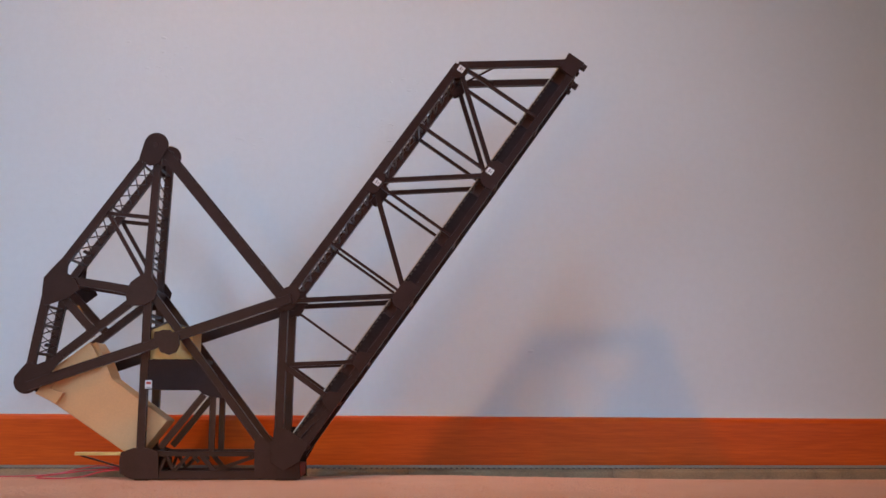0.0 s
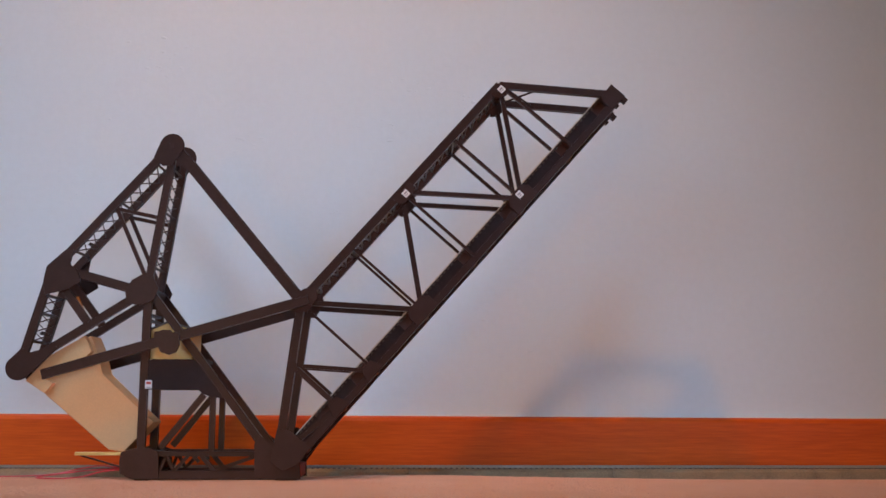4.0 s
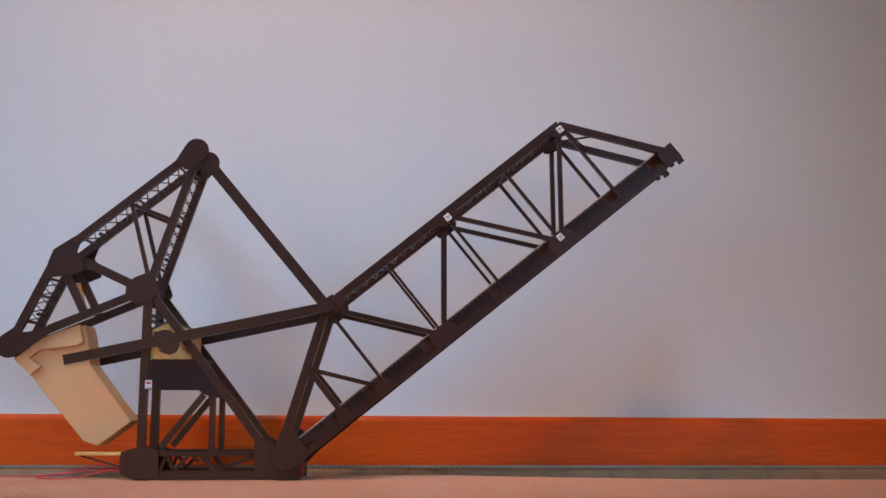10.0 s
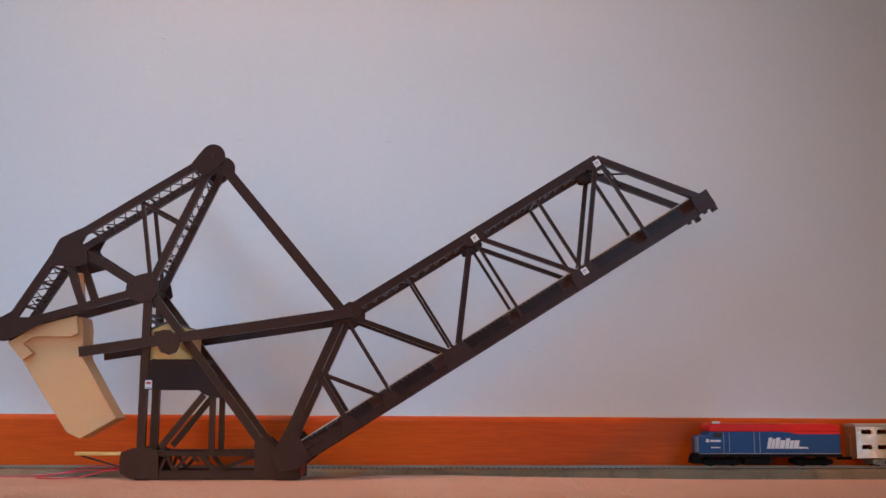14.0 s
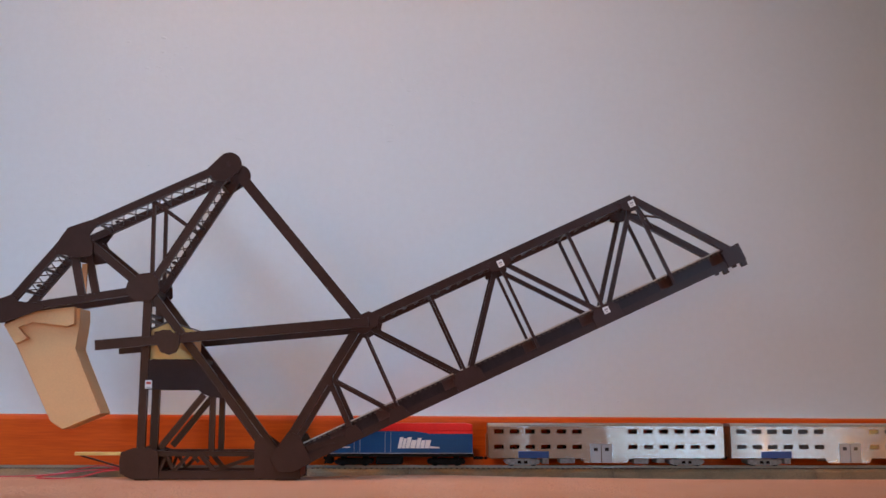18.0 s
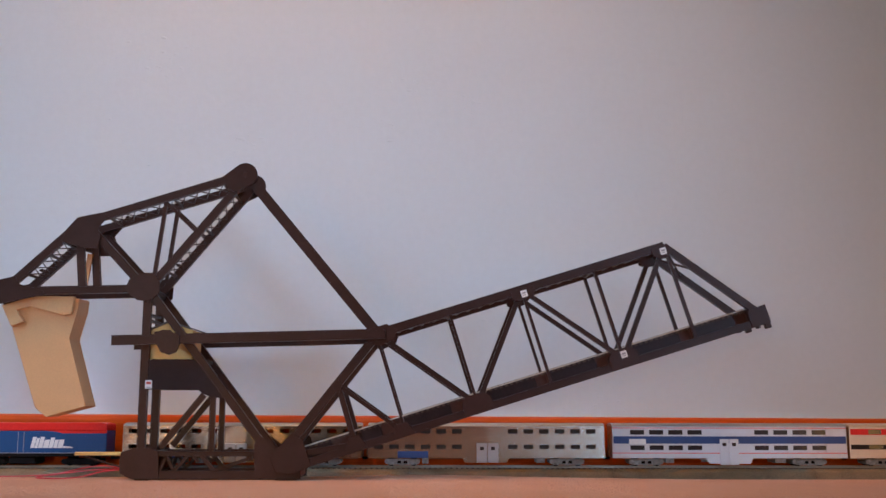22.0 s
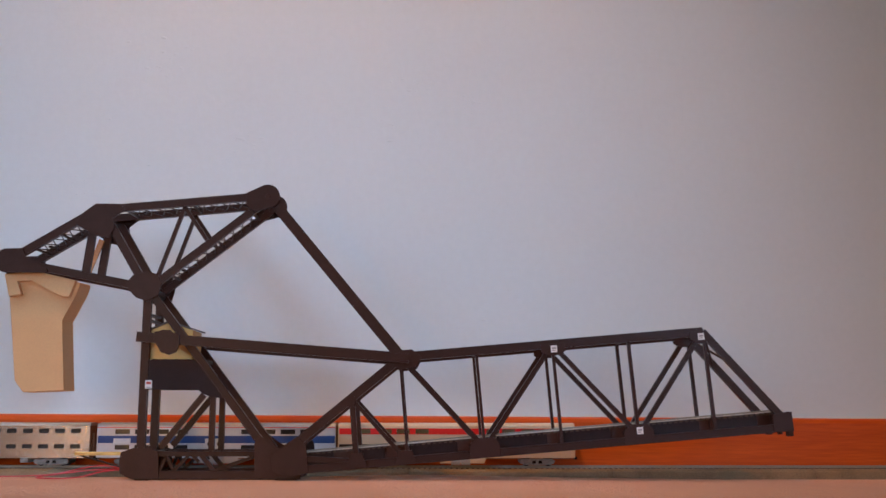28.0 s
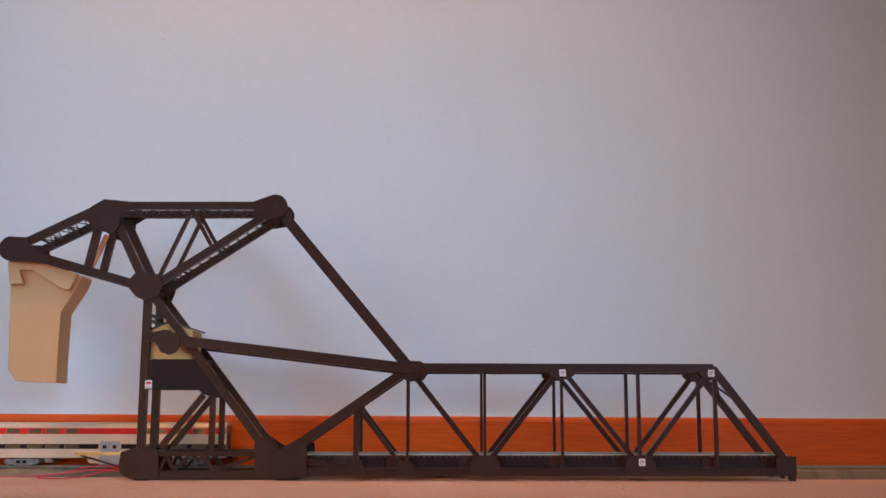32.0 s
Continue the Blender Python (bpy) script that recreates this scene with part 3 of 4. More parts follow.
for g0, g1 in ((0.0073, 0.0084), (0.0666, 0.0677)):
    tpart("base_plate", plate([(-0.3320, 0.0190), (-0.3307, 0.0292), (-0.3176, 0.0340), (-0.3017, 0.0341), (-0.2906, 0.0305), (-0.2886, 0.0012), (-0.3196, 0.0012), (-0.3308, 0.0071)], g0, g1))
    tpart("base_plate", plate([(-0.1859, 0.0008), (-0.1870, 0.0380), (-0.1830, 0.0460), (-0.1790, 0.0460), (-0.1687, 0.0378), (-0.1594, 0.0330), (-0.1380, 0.0330), (-0.1360, 0.0008)], g0, g1))
tpart("knee_plate", plate([(-0.2505, 0.0966), (-0.2498, 0.1089), (-0.2380, 0.1190), (-0.2200, 0.1030), (-0.2164, 0.0925), (-0.2243, 0.0875), (-0.2367, 0.0887), (-0.2454, 0.0923)], 0.0095, 0.0106), STEEL_SHADED)
for y in (0.0100, 0.0570):
    tpart("shoe", block(-0.3160, -0.3010, y, y + 0.008, -0.0015, 0.0035, 0.0006))
    tpart("shoe", block(-0.1640, -0.1400, y, y + 0.008, -0.0015, 0.0015, 0.0006))
for x0, x1 in ((-0.3290, -0.2890), (-0.1830, -0.1420)):
    for z in (0.003, 0.024):
        tpart("base_cross_beam", block(x0 + 0.004, x1 - 0.004, 0.0146, 0.0604, z, z + 0.006, 0.0004), STEEL_SHADED)
# red block added inside the heel to match a small red spot
tpart("heel_bearing", block(-0.1440, -0.1372, 0.0130, 0.0620, 0.0030, 0.0170, 0.0008), REDBLOCK, "dull red block inside the heel")
tpart("end_block", block(-0.3300, -0.3190, 0.0086, 0.0664, 0.0080, 0.0280, 0.0006))
tpart("trunnion_shaft", cyl(P.x, P.z, 0.0040, 0.0005, HY - 0.0005))
tpart("machinery_floor", block(-0.3040, -0.2460, 0.0146, 0.0604, 0.1262, 0.1300, 0.0004), STEEL_SHADED)
tpart("tower_tie", block(-0.3130, -0.3070, 0.0146, 0.0604, 0.1780, 0.1810, 0.0004))
tpart("tower_tie", block(-0.3130, -0.3070, 0.0146, 0.0604, 0.1720, 0.1745, 0.0004))
tpart("tower_tie", block(-0.3130, -0.3070, 0.0146, 0.0604, 0.0980, 0.1100, 0.0004))
st = part("sticker", block(-0.3081, -0.3007, 0.0080, 0.0084, 0.0978, 0.1070, 0), PAPER, bridge, "small white paper sticker with red print")
at_bridge(st, (0, 0, 0))
part("print", block(-0.3067, -0.3018, 0.0078, 0.0080, 0.1025, 0.1052, 0), REDINK, st)
part("print", block(-0.3065, -0.3020, 0.0078, 0.0080, 0.0985, 0.0995, 0), INK, st)

# machinery house between the trusses
hx0, hx1, hy0, hy1 = -0.3095, -0.2600, 0.0170, 0.0590
house = at_bridge(part("machinery_house", plate([(hx0, 0.1302), (hx1, 0.1302), (hx1, 0.1622), (-0.2845, 0.1700), (-0.2890, 0.1700), (hx0, 0.1612)], hy0, hy1, 0.0003), HOUSE, bridge, "yellow gabled machinery house"), (0, 0, 0))
part("roof", plate([(hx0 - 0.002, 0.1610), (-0.2892, 0.1704), (-0.2843, 0.1704), (hx1 + 0.004, 0.1614), (hx1 + 0.004, 0.1630), (-0.2843, 0.1720), (-0.2892, 0.1720), (hx0 - 0.002, 0.1626)], hy0 - 0.0015, hy1 + 0.002, 0.0002), ROOF, house, "thin dark roof sheet")
for i in range(4):
    x = hx0 + 0.006 + i * 0.0125
    part("sill_block", block(x, x + 0.003, hy0 - 0.0010, hy0 - 0.0001, 0.1290, 0.1304, 0), STEEL_SHADED, house)
for near in (True, False):
    def ylo(a, b):
        return (a, b) if near else (HY - b, HY - a)
    part("gear_case", plate([(-0.2959, 0.1585), (-0.2900, 0.1590), (-0.2885, 0.1605), (-0.2785, 0.1605), (-0.2770, 0.1580), (-0.2690, 0.1560), (-0.2680, 0.1450), (-0.2710, 0.1370), (-0.2790, 0.1335), (-0.2880, 0.1365), (-0.2920, 0.1440), (-0.2960, 0.1480)], *ylo(-0.0108, -0.0080)), STEEL, house)
    part("pinion", cyl(-0.2808, 0.1475, 0.0060, *ylo(-0.0079, -0.0070), 16), STEEL_SHADED, house)
    part("pinion_shaft", cyl(-0.2808, 0.1400, 0.0030, *ylo(-0.0079, 0.0169), 12), STEEL_SHADED, house)

# operating struts and links
Q = Vector((-0.2820, 0, 0.1510))
strut = at_bridge(part("operating_strut", bar((-0.2880, 0), (0.009, 0), 0.0108, -0.0076, -0.0024), STEEL, bridge, "dark brown rack bar that drives the leaf"), P + B)
strut_far = at_bridge(part("operating_strut", bar((-0.2880, 0), (0.009, 0), 0.0108, HY + 0.0024, HY + 0.0076), STEEL, bridge, "dark brown rack bar that drives the leaf"), P + B)
for s, g in ((strut, -0.0024), (strut_far, HY + 0.0012)):
    part("pin", cyl(0, 0, 0.0042, g, g + 0.0012, 14), STEEL, s)
LINK = (T + A) - (P + B)
link = at_bridge(part("link", bar((0.0007, 0.0005), (LINK.x + 0.0007, LINK.z + 0.0005), 0.0116, 0.0090, 0.0138), STEEL, bridge, "dark brown link from leaf to counterweight truss"), P + B)
link_far = at_bridge(part("link", bar((0.0007, 0.0005), (LINK.x + 0.0007, LINK.z + 0.0005), 0.0116, HY - 0.0138, HY - 0.0090), STEEL, bridge, "dark brown link from leaf to counterweight truss"), P + B)

# wires and the wooden strip at the tower's foot
strip = tagged(part("wooden_strip", block(-0.3840, -0.3310, 0.0180, 0.0300, 0.0255, 0.0290, 0.0004), STICK), "thin bare wooden strip sticking out of the bridge tower", "wood strip")
part("strip_prop", beam3((-0.3800, 0.0240, 0.0255), (-0.3320, 0.0240, 0.0120), 0.0018), STEEL, strip)


def wire(points, r, mat, label):
    pts = [Vector(p) for p in points]
    path = []
    for i in range(len(pts) - 1):
        p0, p1, p2, p3 = pts[max(0, i - 1)], pts[i], pts[i + 1], pts[min(len(pts) - 1, i + 2)]
        for k in range(8):
            u = k / 8
            path.append(0.5 * ((2 * p1) + (p2 - p0) * u + (2 * p0 - 5 * p1 + 4 * p2 - p3) * u * u + (3 * p1 - p0 - 3 * p2 + p3) * u ** 3))
    path.append(pts[-1])
    return tagged(part("wire", tube(path, r), mat), label, "wire", group="bridge motor wires")


wire([(-0.330, 0.030, 0.010), (-0.352, 0.020, 0.0085), (-0.375, 0.010, 0.0030), (-0.400, 0.008, 0.0016), (-0.425, 0.020, 0.0020), (-0.410, 0.040, 0.0040), (-0.375, 0.046, 0.0080), (-0.335, 0.040, 0.0100)], 0.0009, WIRE, "thin red wire looped on the carpet")
wire([(-0.330, 0.036, 0.009), (-0.360, 0.045, 0.0130), (-0.390, 0.060, 0.0090), (-0.420, 0.055, 0.0030), (-0.460, 0.045, 0.0015), (-0.500, 0.050, 0.0012)], 0.0008, WIRE, "thin red wire lying on the carpet")

# ---- railway track behind the bridge ----
TY = 0.1575         # middle of the track
RT = 0.0090         # top of the rails
track = tagged(new("railway_track"), "grey moulded track roadbed with nickel rails by the wall", "model track", kind="structure")
track.location.z = -0.0020
BEDTOP = 0.0060
x = X0 + 0.02
k = 0
bed_mesh = {}
while x < X1 - 0.26:
    ln = 0.246
    if "b" not in bed_mesh:
        bm = bmesh.new()
        pr = ((TY - 0.031, -0.0065), (TY - 0.0295, 0.0030), (TY - 0.0255, BEDTOP), (TY + 0.0255, BEDTOP), (TY + 0.0285, 0.003), (TY + 0.0290, -0.0065))
        ra = [[bm.verts.new((xx, y, z)) for y, z in pr] for xx in (0, ln - 0.0006)]
        for i in range(len(pr)):
            j = (i + 1) % len(pr)
            bm.faces.new((ra[0][i], ra[0][j], ra[1][j], ra[1][i]))
        bm.faces.new(ra[0])
        bm.faces.new(ra[1][::-1])
        ob = part("roadbed", bm, BED, track)
        bed_mesh["b"] = ob.data
    else:
        ob = new("roadbed", bed_mesh["b"])
        ob.parent = track
    ob.location.x = x
    x += ln
for y in (TY - 0.00825, TY + 0.00825):
    part("rail", block(X0 + 0.02, X1 - 0.02, y - 0.0005, y + 0.0005, BEDTOP + 0.0008, RT, 0), RAIL, track)
tie_mesh = part("sleeper", block(-0.0013, 0.0013, TY - 0.0150, TY + 0.0150, BEDTOP, BEDTOP + 0.0008, 0), TIE, track)
tie_mesh.location.x = -0.60
for i in range(1, 200):
    o = new("sleeper", tie_mesh.data)
    o.parent = track
    o.location.x = -0.60 + i * 0.0065

# ---- the train ----
W2 = 0.0175         # half a body's width


def truck(x, parent, mat=TRUCK, w=0.044):
    """A two-axle truck with its four wheels."""
    t = part("truck", plate([(x - w / 2, 0.0150), (x - w / 2 + 0.003, 0.0175), (x + w / 2 - 0.003, 0.0175), (x + w / 2, 0.0150), (x + w / 2 - 0.002, 0.0115), (x + 0.008, 0.0112), (x, 0.0100), (x - 0.008, 0.0112), (x - w / 2 + 0.002, 0.0115)], -0.0130, 0.0130, 0.0006), mat, parent)
    for sx in (-0.0135, 0.0135):
        for y in (-0.0095, 0.0065):
            part("wheel", cyl(x + sx, RT + 0.0055, 0.0055, y, y + 0.003, 16), BLACK, t)
        part("axle_box", block(x + sx - 0.003, x + sx + 0.003, -0.0140, -0.0128, 0.0118, 0.0165, 0.0004), mat, t)
        # black patch laid on the frame in place of a shaded opening
        part("frame_opening", plate([(x + sx * 0.28 - 0.0026, 0.0122), (x + sx * 0.28 + 0.0026, 0.0122), (x + sx * 0.28 + 0.0018, 0.0155), (x + sx * 0.28 - 0.0018, 0.0155)], -0.0133, -0.0131, 0), BLACK, t)
    part("spring", cyl(x, 0.0132, 0.0017, -0.0142, -0.0130, 10), mat, t)
    part("brake_beam", block(x - w * 0.40, x + w * 0.40, -0.0136, -0.0131, 0.0106, 0.0113, 0), mat, t)
    return t


def body_shell(L, z0, z1, roof_h):
    """A carbody with a rounded roof, along x from 0 to L."""
    bm = bmesh.new()
    pr = [(-W2, z0), (-W2, z1 - roof_h)]
    for i in range(1, 8):
        a = math.pi - math.pi * i / 8
        pr.append((W2 * math.cos(a) * (0.995 if 1 < i < 7 else 1), z1 - roof_h + roof_h * math.sin(a)))
    pr += [(W2, z1 - roof_h), (W2, z0)]
    ra = [[bm.verts.new((x, y, z)) for y, z in pr] for x in (0, L)]
    for i in range(len(pr)):
        j = (i + 1) % len(pr)
        bm.faces.new((ra[0][i], ra[0][j], ra[1][j], ra[1][i]))
    bm.faces.new(ra[0])
    bm.faces.new(ra[1][::-1])
    return bm


def side_panels(L, z0, z1, holes, y0, y1):
    """A flat side of thickness with rectangular window holes cut through it."""
    xs_ = sorted({0.0, L, 0.0125, 0.0225, 0.0325, 0.0420, 0.0500, 0.0880, L / 2, 0.2000, 0.2450, *[h[0] for h in holes], *[h[1] for h in holes]})
    zs_ = sorted({z0, z1, *[h[2] for h in holes], *[h[3] for h in holes]})
    bm = bmesh.new()

    def solid(i, j):
        if i < 0 or j < 0 or i >= len(xs_) - 1 or j >= len(zs_) - 1:
            return False
        cx, cz = (xs_[i] + xs_[i + 1]) / 2, (zs_[j] + zs_[j + 1]) / 2
        return not any(h[0] < cx < h[1] and h[2] < cz < h[3] for h in holes)

    vs = {}

    def v(i, j, y):
        if (i, j, y) not in vs:
            vs[i, j, y] = bm.verts.new((xs_[i], y, zs_[j]))
        return vs[i, j, y]

    for i in range(len(xs_) - 1):
        for j in range(len(zs_) - 1):
            if not solid(i, j):
                continue
            for y in (y0, y1):
                bm.faces.new((v(i, j, y), v(i + 1, j, y), v(i + 1, j + 1, y), v(i, j + 1, y)))
            for di, dj, e in ((-1, 0, ((i, j), (i, j + 1))), (1, 0, ((i + 1, j), (i + 1, j + 1))), (0, -1, ((i, j), (i + 1, j))), (0, 1, ((i, j + 1), (i + 1, j + 1)))):
                if not solid(i + di, j + dj):
                    (a, b), (c, d) = e
                    bm.faces.new((v(a, b, y0), v(c, d, y0), v(c, d, y1), v(a, b, y1)))
    return bm


def warp(x, L):
    """How far a coach's thin side bends, shaped to fit its reflections to the camera's view."""
    if x < 0.05:
        return -0.05 * x + 1.1 * x * x
    if x < L / 2:
        return 0.00025 - 0.022 * (x - 0.05)
    return 0.00025 - 0.022 * (L / 2 - 0.05) + 0.022 * (x - L / 2)


def coach(name, label, L, side, roofmat, windows, bands=(), door=None, skirt=None, extras=(), pane_mat=None, hollow=False):
    """A coach: core, two sides with real window openings and set-back panes, roof, ends, skirt, door, trucks, couplers."""
    car = tagged(new(name), label, "model railway coach", group="train")
    Z0, Z1 = 0.0190, 0.0570
    core = bmesh.new()
    if hollow:
        box(core, 0.001, L - 0.001, -W2 + 0.0022, W2 - 0.0022, Z0 + 0.0005, Z0 + 0.0020)
    else:
        box(core, 0.001, L - 0.001, -W2 + 0.0022, W2 - 0.0022, Z0 + 0.0005, Z1 - 0.0005)
    part("inside", core, CORE, car)
    for s in (-1, 1):
        a, b = (-W2, -W2 + 0.0010) if s < 0 else (W2 - 0.0010, W2)
        part("side", side_panels(L, Z0, Z1, windows, a, b), side, car)
        for x0, x1, z0, z1, m in bands:
            y0, y1 = (a - 0.00025, a) if s < 0 else (b, b + 0.00025)
            cut = [w for w in windows if w[2] < z1 and w[3] > z0 and w[0] >= x0 and w[1] <= x1]
            bm = side_panels(L, z0, z1, [(w[0], w[1], max(w[2], z0), min(w[3], z1)) for w in cut] + ([(0.0, x0, z0, z1)] if x0 > 0 else []) + ([(x1, L, z0, z1)] if x1 < L else []), y0, y1)
            part("stripe", bm, m, car)
    for x0, x1, z0, z1, m in [(*w, pane_mat or GLASS) for w in windows]:
        for y in (-W2 + 0.0011, W2 - 0.0016):
            part("window_pane", block(x0 - 0.0003, x1 + 0.0003, y, y + 0.0005, z0 - 0.0003, z1 + 0.0003, 0), m, car)
    roof = part("roof", join([body_shell(L, Z1, Z1 + 0.0038, 0.0037)]), roofmat, car)
    for x in (0.0, L - 0.0012):
        part("end_wall", block(x, x + 0.0012, -W2 + 0.0011, W2 - 0.0011, Z0, Z1, 0), BOUNCEM, car)
    for s in (-1, 1):
        x = -0.0045 if s < 0 else L + 0.0005
        part("coupler", block(x, x + 0.0040, -0.0030, 0.0030, 0.0165, 0.0200, 0.0004), BLACK, car)
        part("diaphragm", block(-0.0022 if s < 0 else L, 0.0 if s < 0 else L + 0.0022, -0.0040, 0.0040, 0.0210, 0.0480, 0.0003), BOUNCEM, car)
    if skirt:
        x0, x1, zb = skirt
        for s in (-1, 1):
            a, b = (-W2 + 0.0001, -W2 + 0.0011) if s < 0 else (W2 - 0.0011, W2 - 0.0001)
            part("skirt", plate([(x0, Z0), (x1, Z0), (x1 - 0.003, zb), (x0 + 0.003, zb)], a, b, 0), side, car)
    if door:
        x0, x1, z0, z1 = door
        for i in range(2):
            a = x0 + (x1 - x0) * i / 2 + 0.0003
            b = x0 + (x1 - x0) * (i + 1) / 2 - 0.0003
            for s in (-1, 1):
                y0, y1 = (-W2 - 0.0008, -W2 - 0.0001) if s < 0 else (W2 + 0.0001, W2 + 0.0008)
                d = part("door", block(a, b, y0, y1, z0, z1, 0.0002), DOORM if side is not WHITECAR else side, car)
                y = y0 - 0.0002 if s < 0 else y1
                part("door_window", block((a + b) / 2 - 0.0024, (a + b) / 2 + 0.0024, y, y + 0.0002, z1 - 0.0085, z1 - 0.0045, 0), GLASS, d)
    for x in (0.0420, L - 0.0460):
        truck(x, car)
    for x0, x1, z in extras:
        part("underfloor_box", block(x0, x1, -0.0140, 0.0140, z, Z0, 0.0005), TRUCK, car)
    for y in (-0.006, 0.006):
        part("sill_beam", block(0.004, L - 0.004, y - 0.0015, y + 0.0015, 0.0172, Z0, 0), BOUNCEM, car)
    return car


def rows_of(starts, w, z0, z1, mat=None):
    return [(x, x + w, z0, z1) if mat is None else (x, x + w, z0, z1, mat) for x in starts]


LC = 0.2892
SIX = [0.0070 + 0.0191 * i for i in range(6)] + [0.1706 + 0.0192 * i for i in range(6)]
GW = rows_of(SIX, 0.0116, 0.0482, 0.0535) + rows_of(SIX, 0.0116, 0.0298, 0.0350)


def nameplate(car, x0, x1, z0, z1):
    lb = part("nameplate", block(x0, x1, -W2 - 0.0006, -W2 - 0.0001, z0, z1, 0), LABELBLUE, car, "blue name panel")
    part("lettering", block(x0 + (x1 - x0) * 0.22, x1 - (x1 - x0) * 0.3, -W2 - 0.0008, -W2 - 0.0006, z0 + 0.0015, z1 - 0.0012, 0), LETTER, lb)


gallery = coach("gallery_coach", "silver stainless double-deck gallery coach with see-through windows, blue panel", LC, SILVER, SILROOF, GW, pane_mat=CLEAR, hollow=True, door=(0.1240, 0.1510, 0.0135, 0.0360), skirt=(0.1150, 0.1720, 0.0135), extras=((0.066, 0.074, 0.0120), (0.088, 0.106, 0.0125), (0.178, 0.196, 0.0120), (0.206, 0.216, 0.0130)))
nameplate(gallery, 0.0365, 0.0735, 0.0190, 0.0270)
gallery2 = coach("gallery_coach", "silver stainless double-deck gallery coach with dark windows, blue panel", LC, SILVER, SILROOF, GW, door=(0.1320, 0.1590, 0.0135, 0.0370), skirt=(0.1150, 0.1720, 0.0135), extras=((0.066, 0.074, 0.0120), (0.206, 0.216, 0.0130)))
nameplate(gallery2, 0.0365, 0.0735, 0.0190, 0.0270)
FOUR = [0.0220 + 0.0235 * i for i in range(4)] + [0.1745 + 0.0238 * i for i in range(4)]
blue_coach = coach("striped_coach", "white double-deck coach with a blue band and thin red lines", LC, WHITECAR, SILROOF,
                   rows_of(FOUR, 0.0176, 0.0472, 0.0528) + rows_of(FOUR, 0.0176, 0.0286, 0.0342),
                   bands=((0.0015, LC - 0.001, 0.0364, 0.0452, LABELBLUE), (0.0, LC, 0.0548, 0.0556, RED), (0.0, LC, 0.0246, 0.0254, RED)),
                   door=(0.1310, 0.1545, 0.0110, 0.0420), skirt=(0.1150, 0.1720, 0.0125), extras=((0.066, 0.076, 0.0130), (0.200, 0.214, 0.0130)))
part("number_panel", block(0.0205, 0.0410, -W2 - 0.0009, -W2 - 0.0004, 0.0358, 0.0420, 0), LETTER, blue_coach, "pale panel")
RWX = [0.0235, 0.0495, 0.0715, 0.0945, 0.1810, 0.2000, 0.2240, 0.2480]
red_coach = coach("red_banded_coach", "cream double-deck coach with a bright red band and dark window strip", LC, CREAMCAR, CREAMCAR,
                  pane_mat=OLIVE, windows=rows_of(RWX, 0.0160, 0.0478, 0.0536) + rows_of(RWX, 0.0175, 0.0301, 0.0348),
                  bands=((0.0015, LC - 0.001, 0.0471, 0.0543, RED), (0.0015, 0.1360, 0.0296, 0.0353, CORE), (0.1630, LC - 0.0005, 0.0296, 0.0353, CORE)),
                  door=(0.1374, 0.1614, 0.0110, 0.0385), skirt=(0.1220, 0.1810, 0.0125), extras=((0.070, 0.080, 0.0130),))


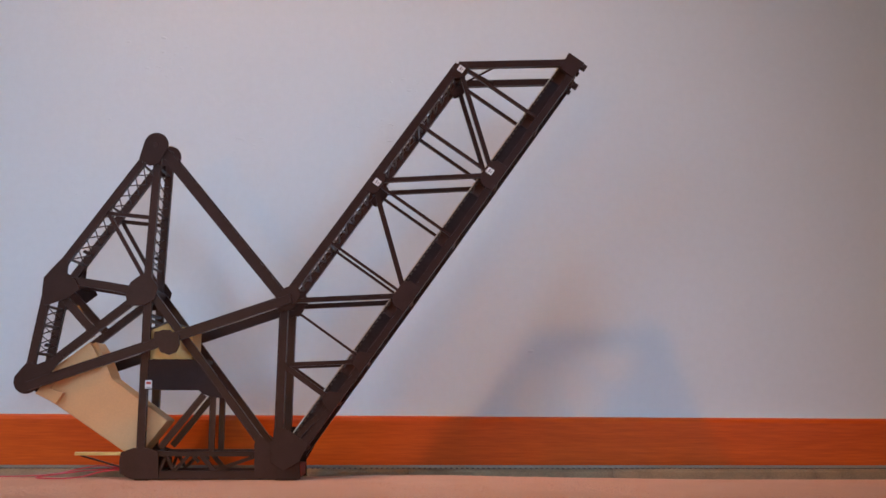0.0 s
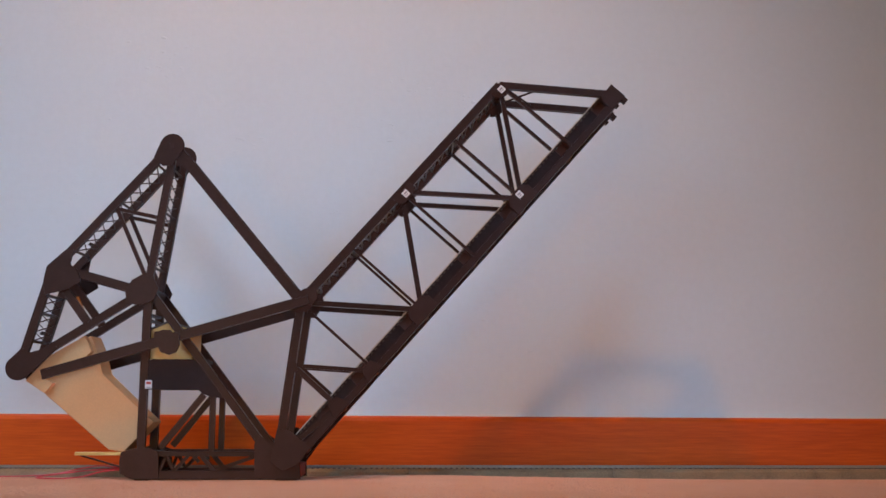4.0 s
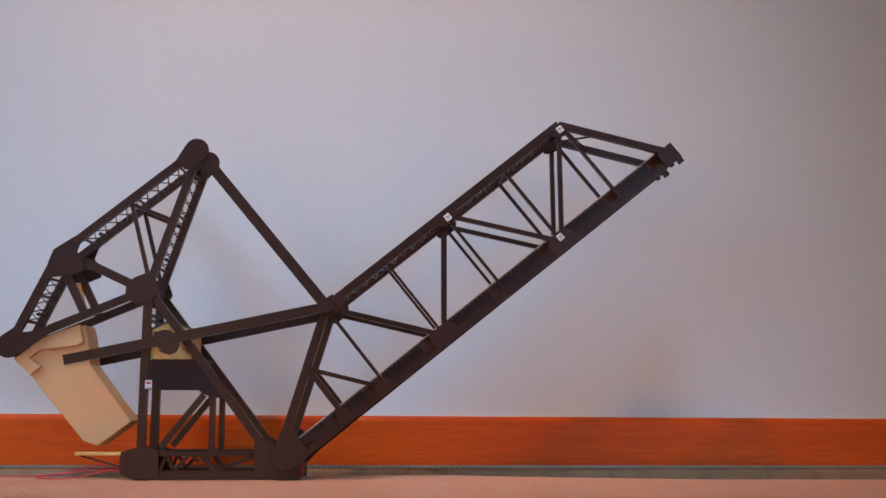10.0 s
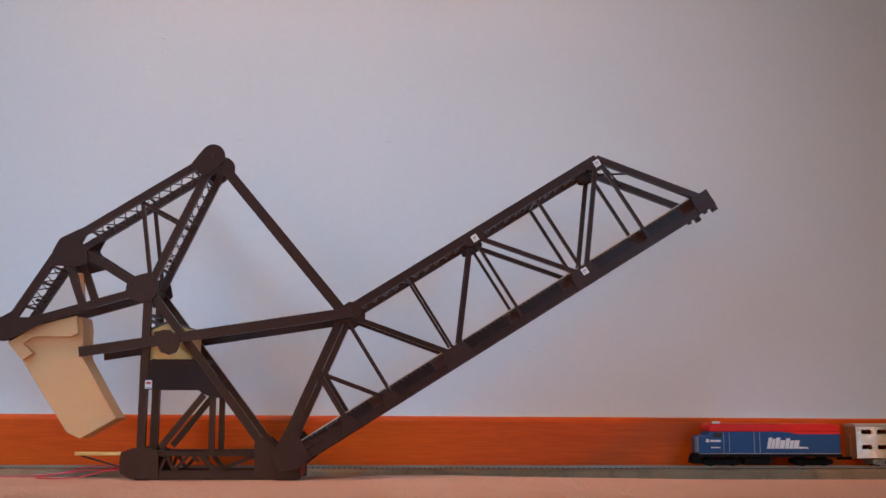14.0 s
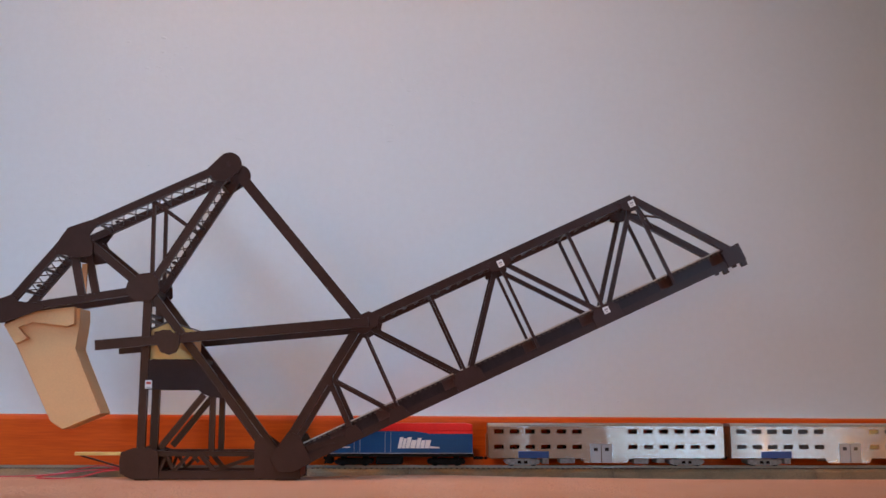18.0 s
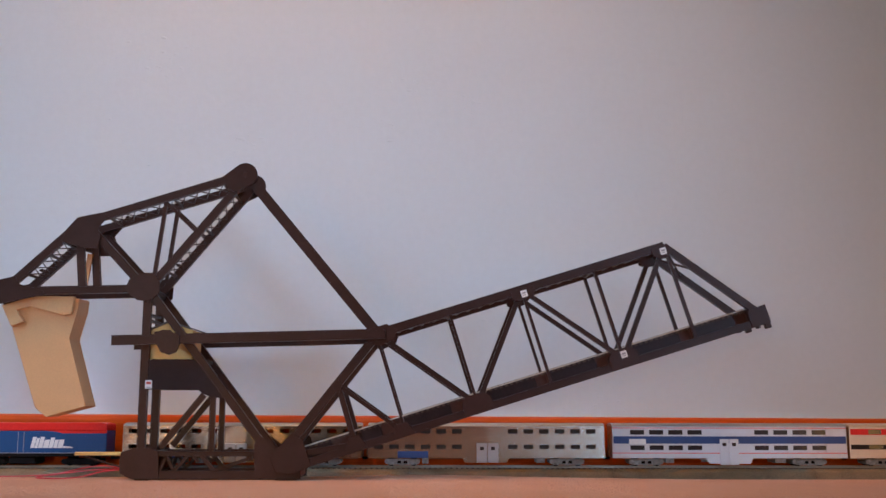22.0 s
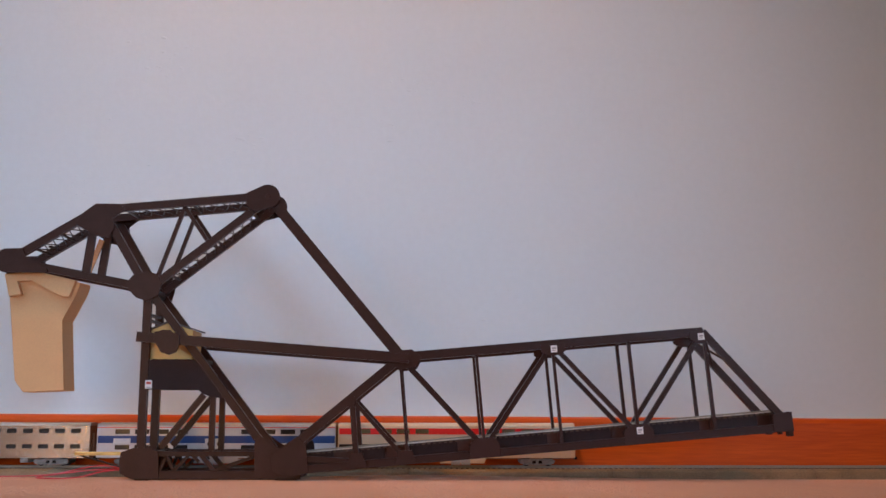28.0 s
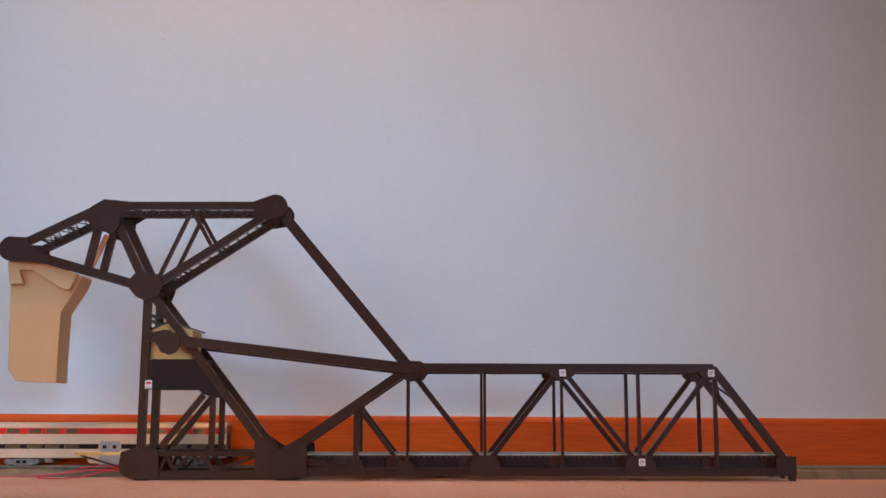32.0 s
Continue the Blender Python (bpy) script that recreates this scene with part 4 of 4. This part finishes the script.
def locomotive():
    loco = tagged(new("diesel_locomotive"), "blue model diesel locomotive with a bright red roof stripe", "model locomotive", group="train")
    Z0 = 0.0245
    part("frame", block(0.004, 0.1815, -W2, W2, 0.0200, Z0, 0.0005), BLACK, loco)
    part("sill_stripe", block(0.006, 0.1805, -W2 - 0.0004, W2 + 0.0004, Z0 - 0.0004, Z0 + 0.0004, 0), LINE, loco)
    part("hood", block(0.0400, 0.1800, -W2, W2, Z0 + 0.0005, 0.0510, 0.0008), BLUE, loco)
    part("cab", plate([(0.0055, Z0 + 0.0005), (0.0400, Z0 + 0.0005), (0.0400, 0.0510), (0.0195, 0.0510), (0.0165, 0.0460), (0.0055, 0.0445)], -W2, W2, 0.0008), BLUE, loco)
    part("roof", plate([(0.0180, 0.0525), (0.0195, 0.0510), (0.1800, 0.0510), (0.1800, 0.0590), (0.1720, 0.0605), (0.0215, 0.0605), (0.0185, 0.0580)], -W2 - 0.0003, W2 + 0.0003, 0.0012), RED, loco)
    for s in (-1, 1):
        y0, y1 = (-W2 - 0.0003, -W2 - 0.0001) if s < 0 else (W2 + 0.0001, W2 + 0.0003)
        part("red_sweep", plate([(0.1050, 0.0512), (0.1800, 0.0512), (0.1800, 0.0480), (0.1270, 0.0480), (0.1180, 0.0500)], y0, y1, 0), RED, loco)
        for x in (0.0355, 0.0425, 0.0730, 0.0800):
            part("grab_rail", block(x, x + 0.0006, y0 - 0.0003, y1, Z0 + 0.001, 0.0500, 0), LINE, loco)
        yl0, yl1 = (y0 - 0.0002, y0) if s < 0 else (y1, y1 + 0.0002)
        for xl, xr, h in ((0.0885, 0.0930, 0.0132), (0.0936, 0.0972, 0.0118), (0.0978, 0.1030, 0.0132), (0.1036, 0.1098, 0.0100), (0.1104, 0.1152, 0.0124), (0.1158, 0.1204, 0.0098), (0.1210, 0.1272, 0.0100)):
            part("logo_bar", plate([(xl, 0.0305), (xr, 0.0305), (xr + h * 0.22, 0.0305 + h), (xl + h * 0.22, 0.0305 + h)], yl0, yl1, 0), LETTER, loco)
        part("logo_bar", plate([(0.1276, 0.0305), (0.1405, 0.0305), (0.1385, 0.0322), (0.1280, 0.0330)], yl0, yl1, 0), LETTER, loco)
        part("cab_window", block(0.0225, 0.0345, y0 - 0.0001, y1, 0.0440, 0.0495, 0), GLASS, loco)
        part("emblem", cyl(0.0160, 0.0400, 0.0022, yl0, yl1, 12, 0), LETTER, loco)
        part("lettering", block(0.0190, 0.0320, yl0, yl1, 0.0385, 0.0410, 0), LETTER, loco)
        part("number_bar", block(0.0200, 0.0310, yl0, yl1, 0.0310, 0.0325, 0), LETTER, loco)
        for x in (0.0860, 0.1100, 0.1400):
            part("grille", block(x, x + 0.014, y0, y1, 0.0440, 0.0475, 0), BLACK if x > 0.2 else BLUE, loco)
    part("nose_panel", block(0.0040, 0.0056, -W2 + 0.002, -0.0020, 0.0260, 0.0440, 0.0004), LINE, loco)
    part("beacon", block(0.0250, 0.0340, -0.0120, -0.0060, 0.0600, 0.0632, 0.0008), LETTER, loco)
    part("pilot", plate([(-0.0010, 0.0120), (0.0090, 0.0120), (0.0090, 0.0205), (0.0020, 0.0225)], -0.0150, 0.0150, 0.0005), BLACK, loco)
    part("fuel_tank", block(0.0620, 0.0950, -0.0150, 0.0150, 0.0110, 0.0200, 0.0015), BLACK, loco)
    for x in (0.0350, 0.1480):
        truck(x, loco, BLACK, 0.0480)
    for x, x2 in ((-0.0030, 0.0010), (0.1815, 0.1940)):
        part("coupler", block(x, x2, -0.0030, 0.0030, 0.0165, 0.0200, 0.0004), BLACK, loco)
    return loco


engine = locomotive()
for car in (gallery, gallery2, blue_coach, red_coach):
    for o in car.children_recursive:
        for v in o.data.vertices:
            if abs(v.co.y) > 0.0145 and v.co.z > 0.0100:
                v.co.y += warp(v.co.x, LC)
TRAIN = ((engine, 0.0), (gallery, 0.1993), (gallery2, 0.4966), (blue_coach, 0.7950), (red_coach, 1.0870))

# ---- what moves ----
FRONT = ((0, 1.9273), (12, 0.5569), (13, 0.4427), (14, 0.3280), (15, 0.2126), (16, 0.1007), (17, -0.0108), (18, -0.1238), (19, -0.2393), (20, -0.3535), (21, -0.4628), (22, -0.5680),
         (23, -0.6756), (24, -0.7745), (25, -0.8731), (26, -0.9773), (27, -1.0859), (28, -1.1949), (29, -1.3003), (30, -1.4042), (31, -1.5098), (32, -1.6197))
LIFT = ((0, 54.61), (1, 53.08), (2, 51.53), (3, 49.98), (4, 48.42), (5, 46.84), (6, 45.26), (7, 43.65), (8, 42.04), (9, 40.40), (10, 38.75), (11, 37.08), (12, 35.39), (13, 33.68), (14, 31.95), (15, 30.19), (16, 28.42),
        (17, 26.61), (18, 24.78), (19, 22.93), (20, 21.05), (21, 19.14), (22, 17.20), (23, 15.24), (24, 13.24), (25, 11.21), (26, 9.15), (27, 7.06), (28, 4.93), (29, 2.77), (30, 0.58), (30.3, 0.0), (32, 0.0))


def motions():
    for car, back in TRAIN:
        walk(car, [(t, pose(x + back, TY, -0.0020)) for t, x in FRONT])
    leaf_rows, swing_rows, strut_rows, link_rows = [], [], [], []
    for t, deg in LIFT:
        turn = pose(0, 0, 0, 0, -deg, 0)
        leaf_rows.append((t, Matrix.Translation(Vector((P.x, 0, P.z)) - ORIGIN) @ turn))
        swing_rows.append((t, Matrix.Translation(Vector((T.x, 0, T.z)) - ORIGIN) @ turn))
        pin = P + turn @ B
        way = pin - Q
        strut_rows.append((t, Matrix.Translation(pin - ORIGIN) @ pose(0, 0, 0, 0, -math.degrees(math.atan2(way.z, way.x)), 0)))
        link_rows.append((t, Matrix.Translation(pin - ORIGIN)))
    walk(leaf, leaf_rows)
    walk(swing, swing_rows)
    for s in (strut, strut_far):
        walk(s, strut_rows)
    for s in (link, link_far):
        walk(s, link_rows)


motions()
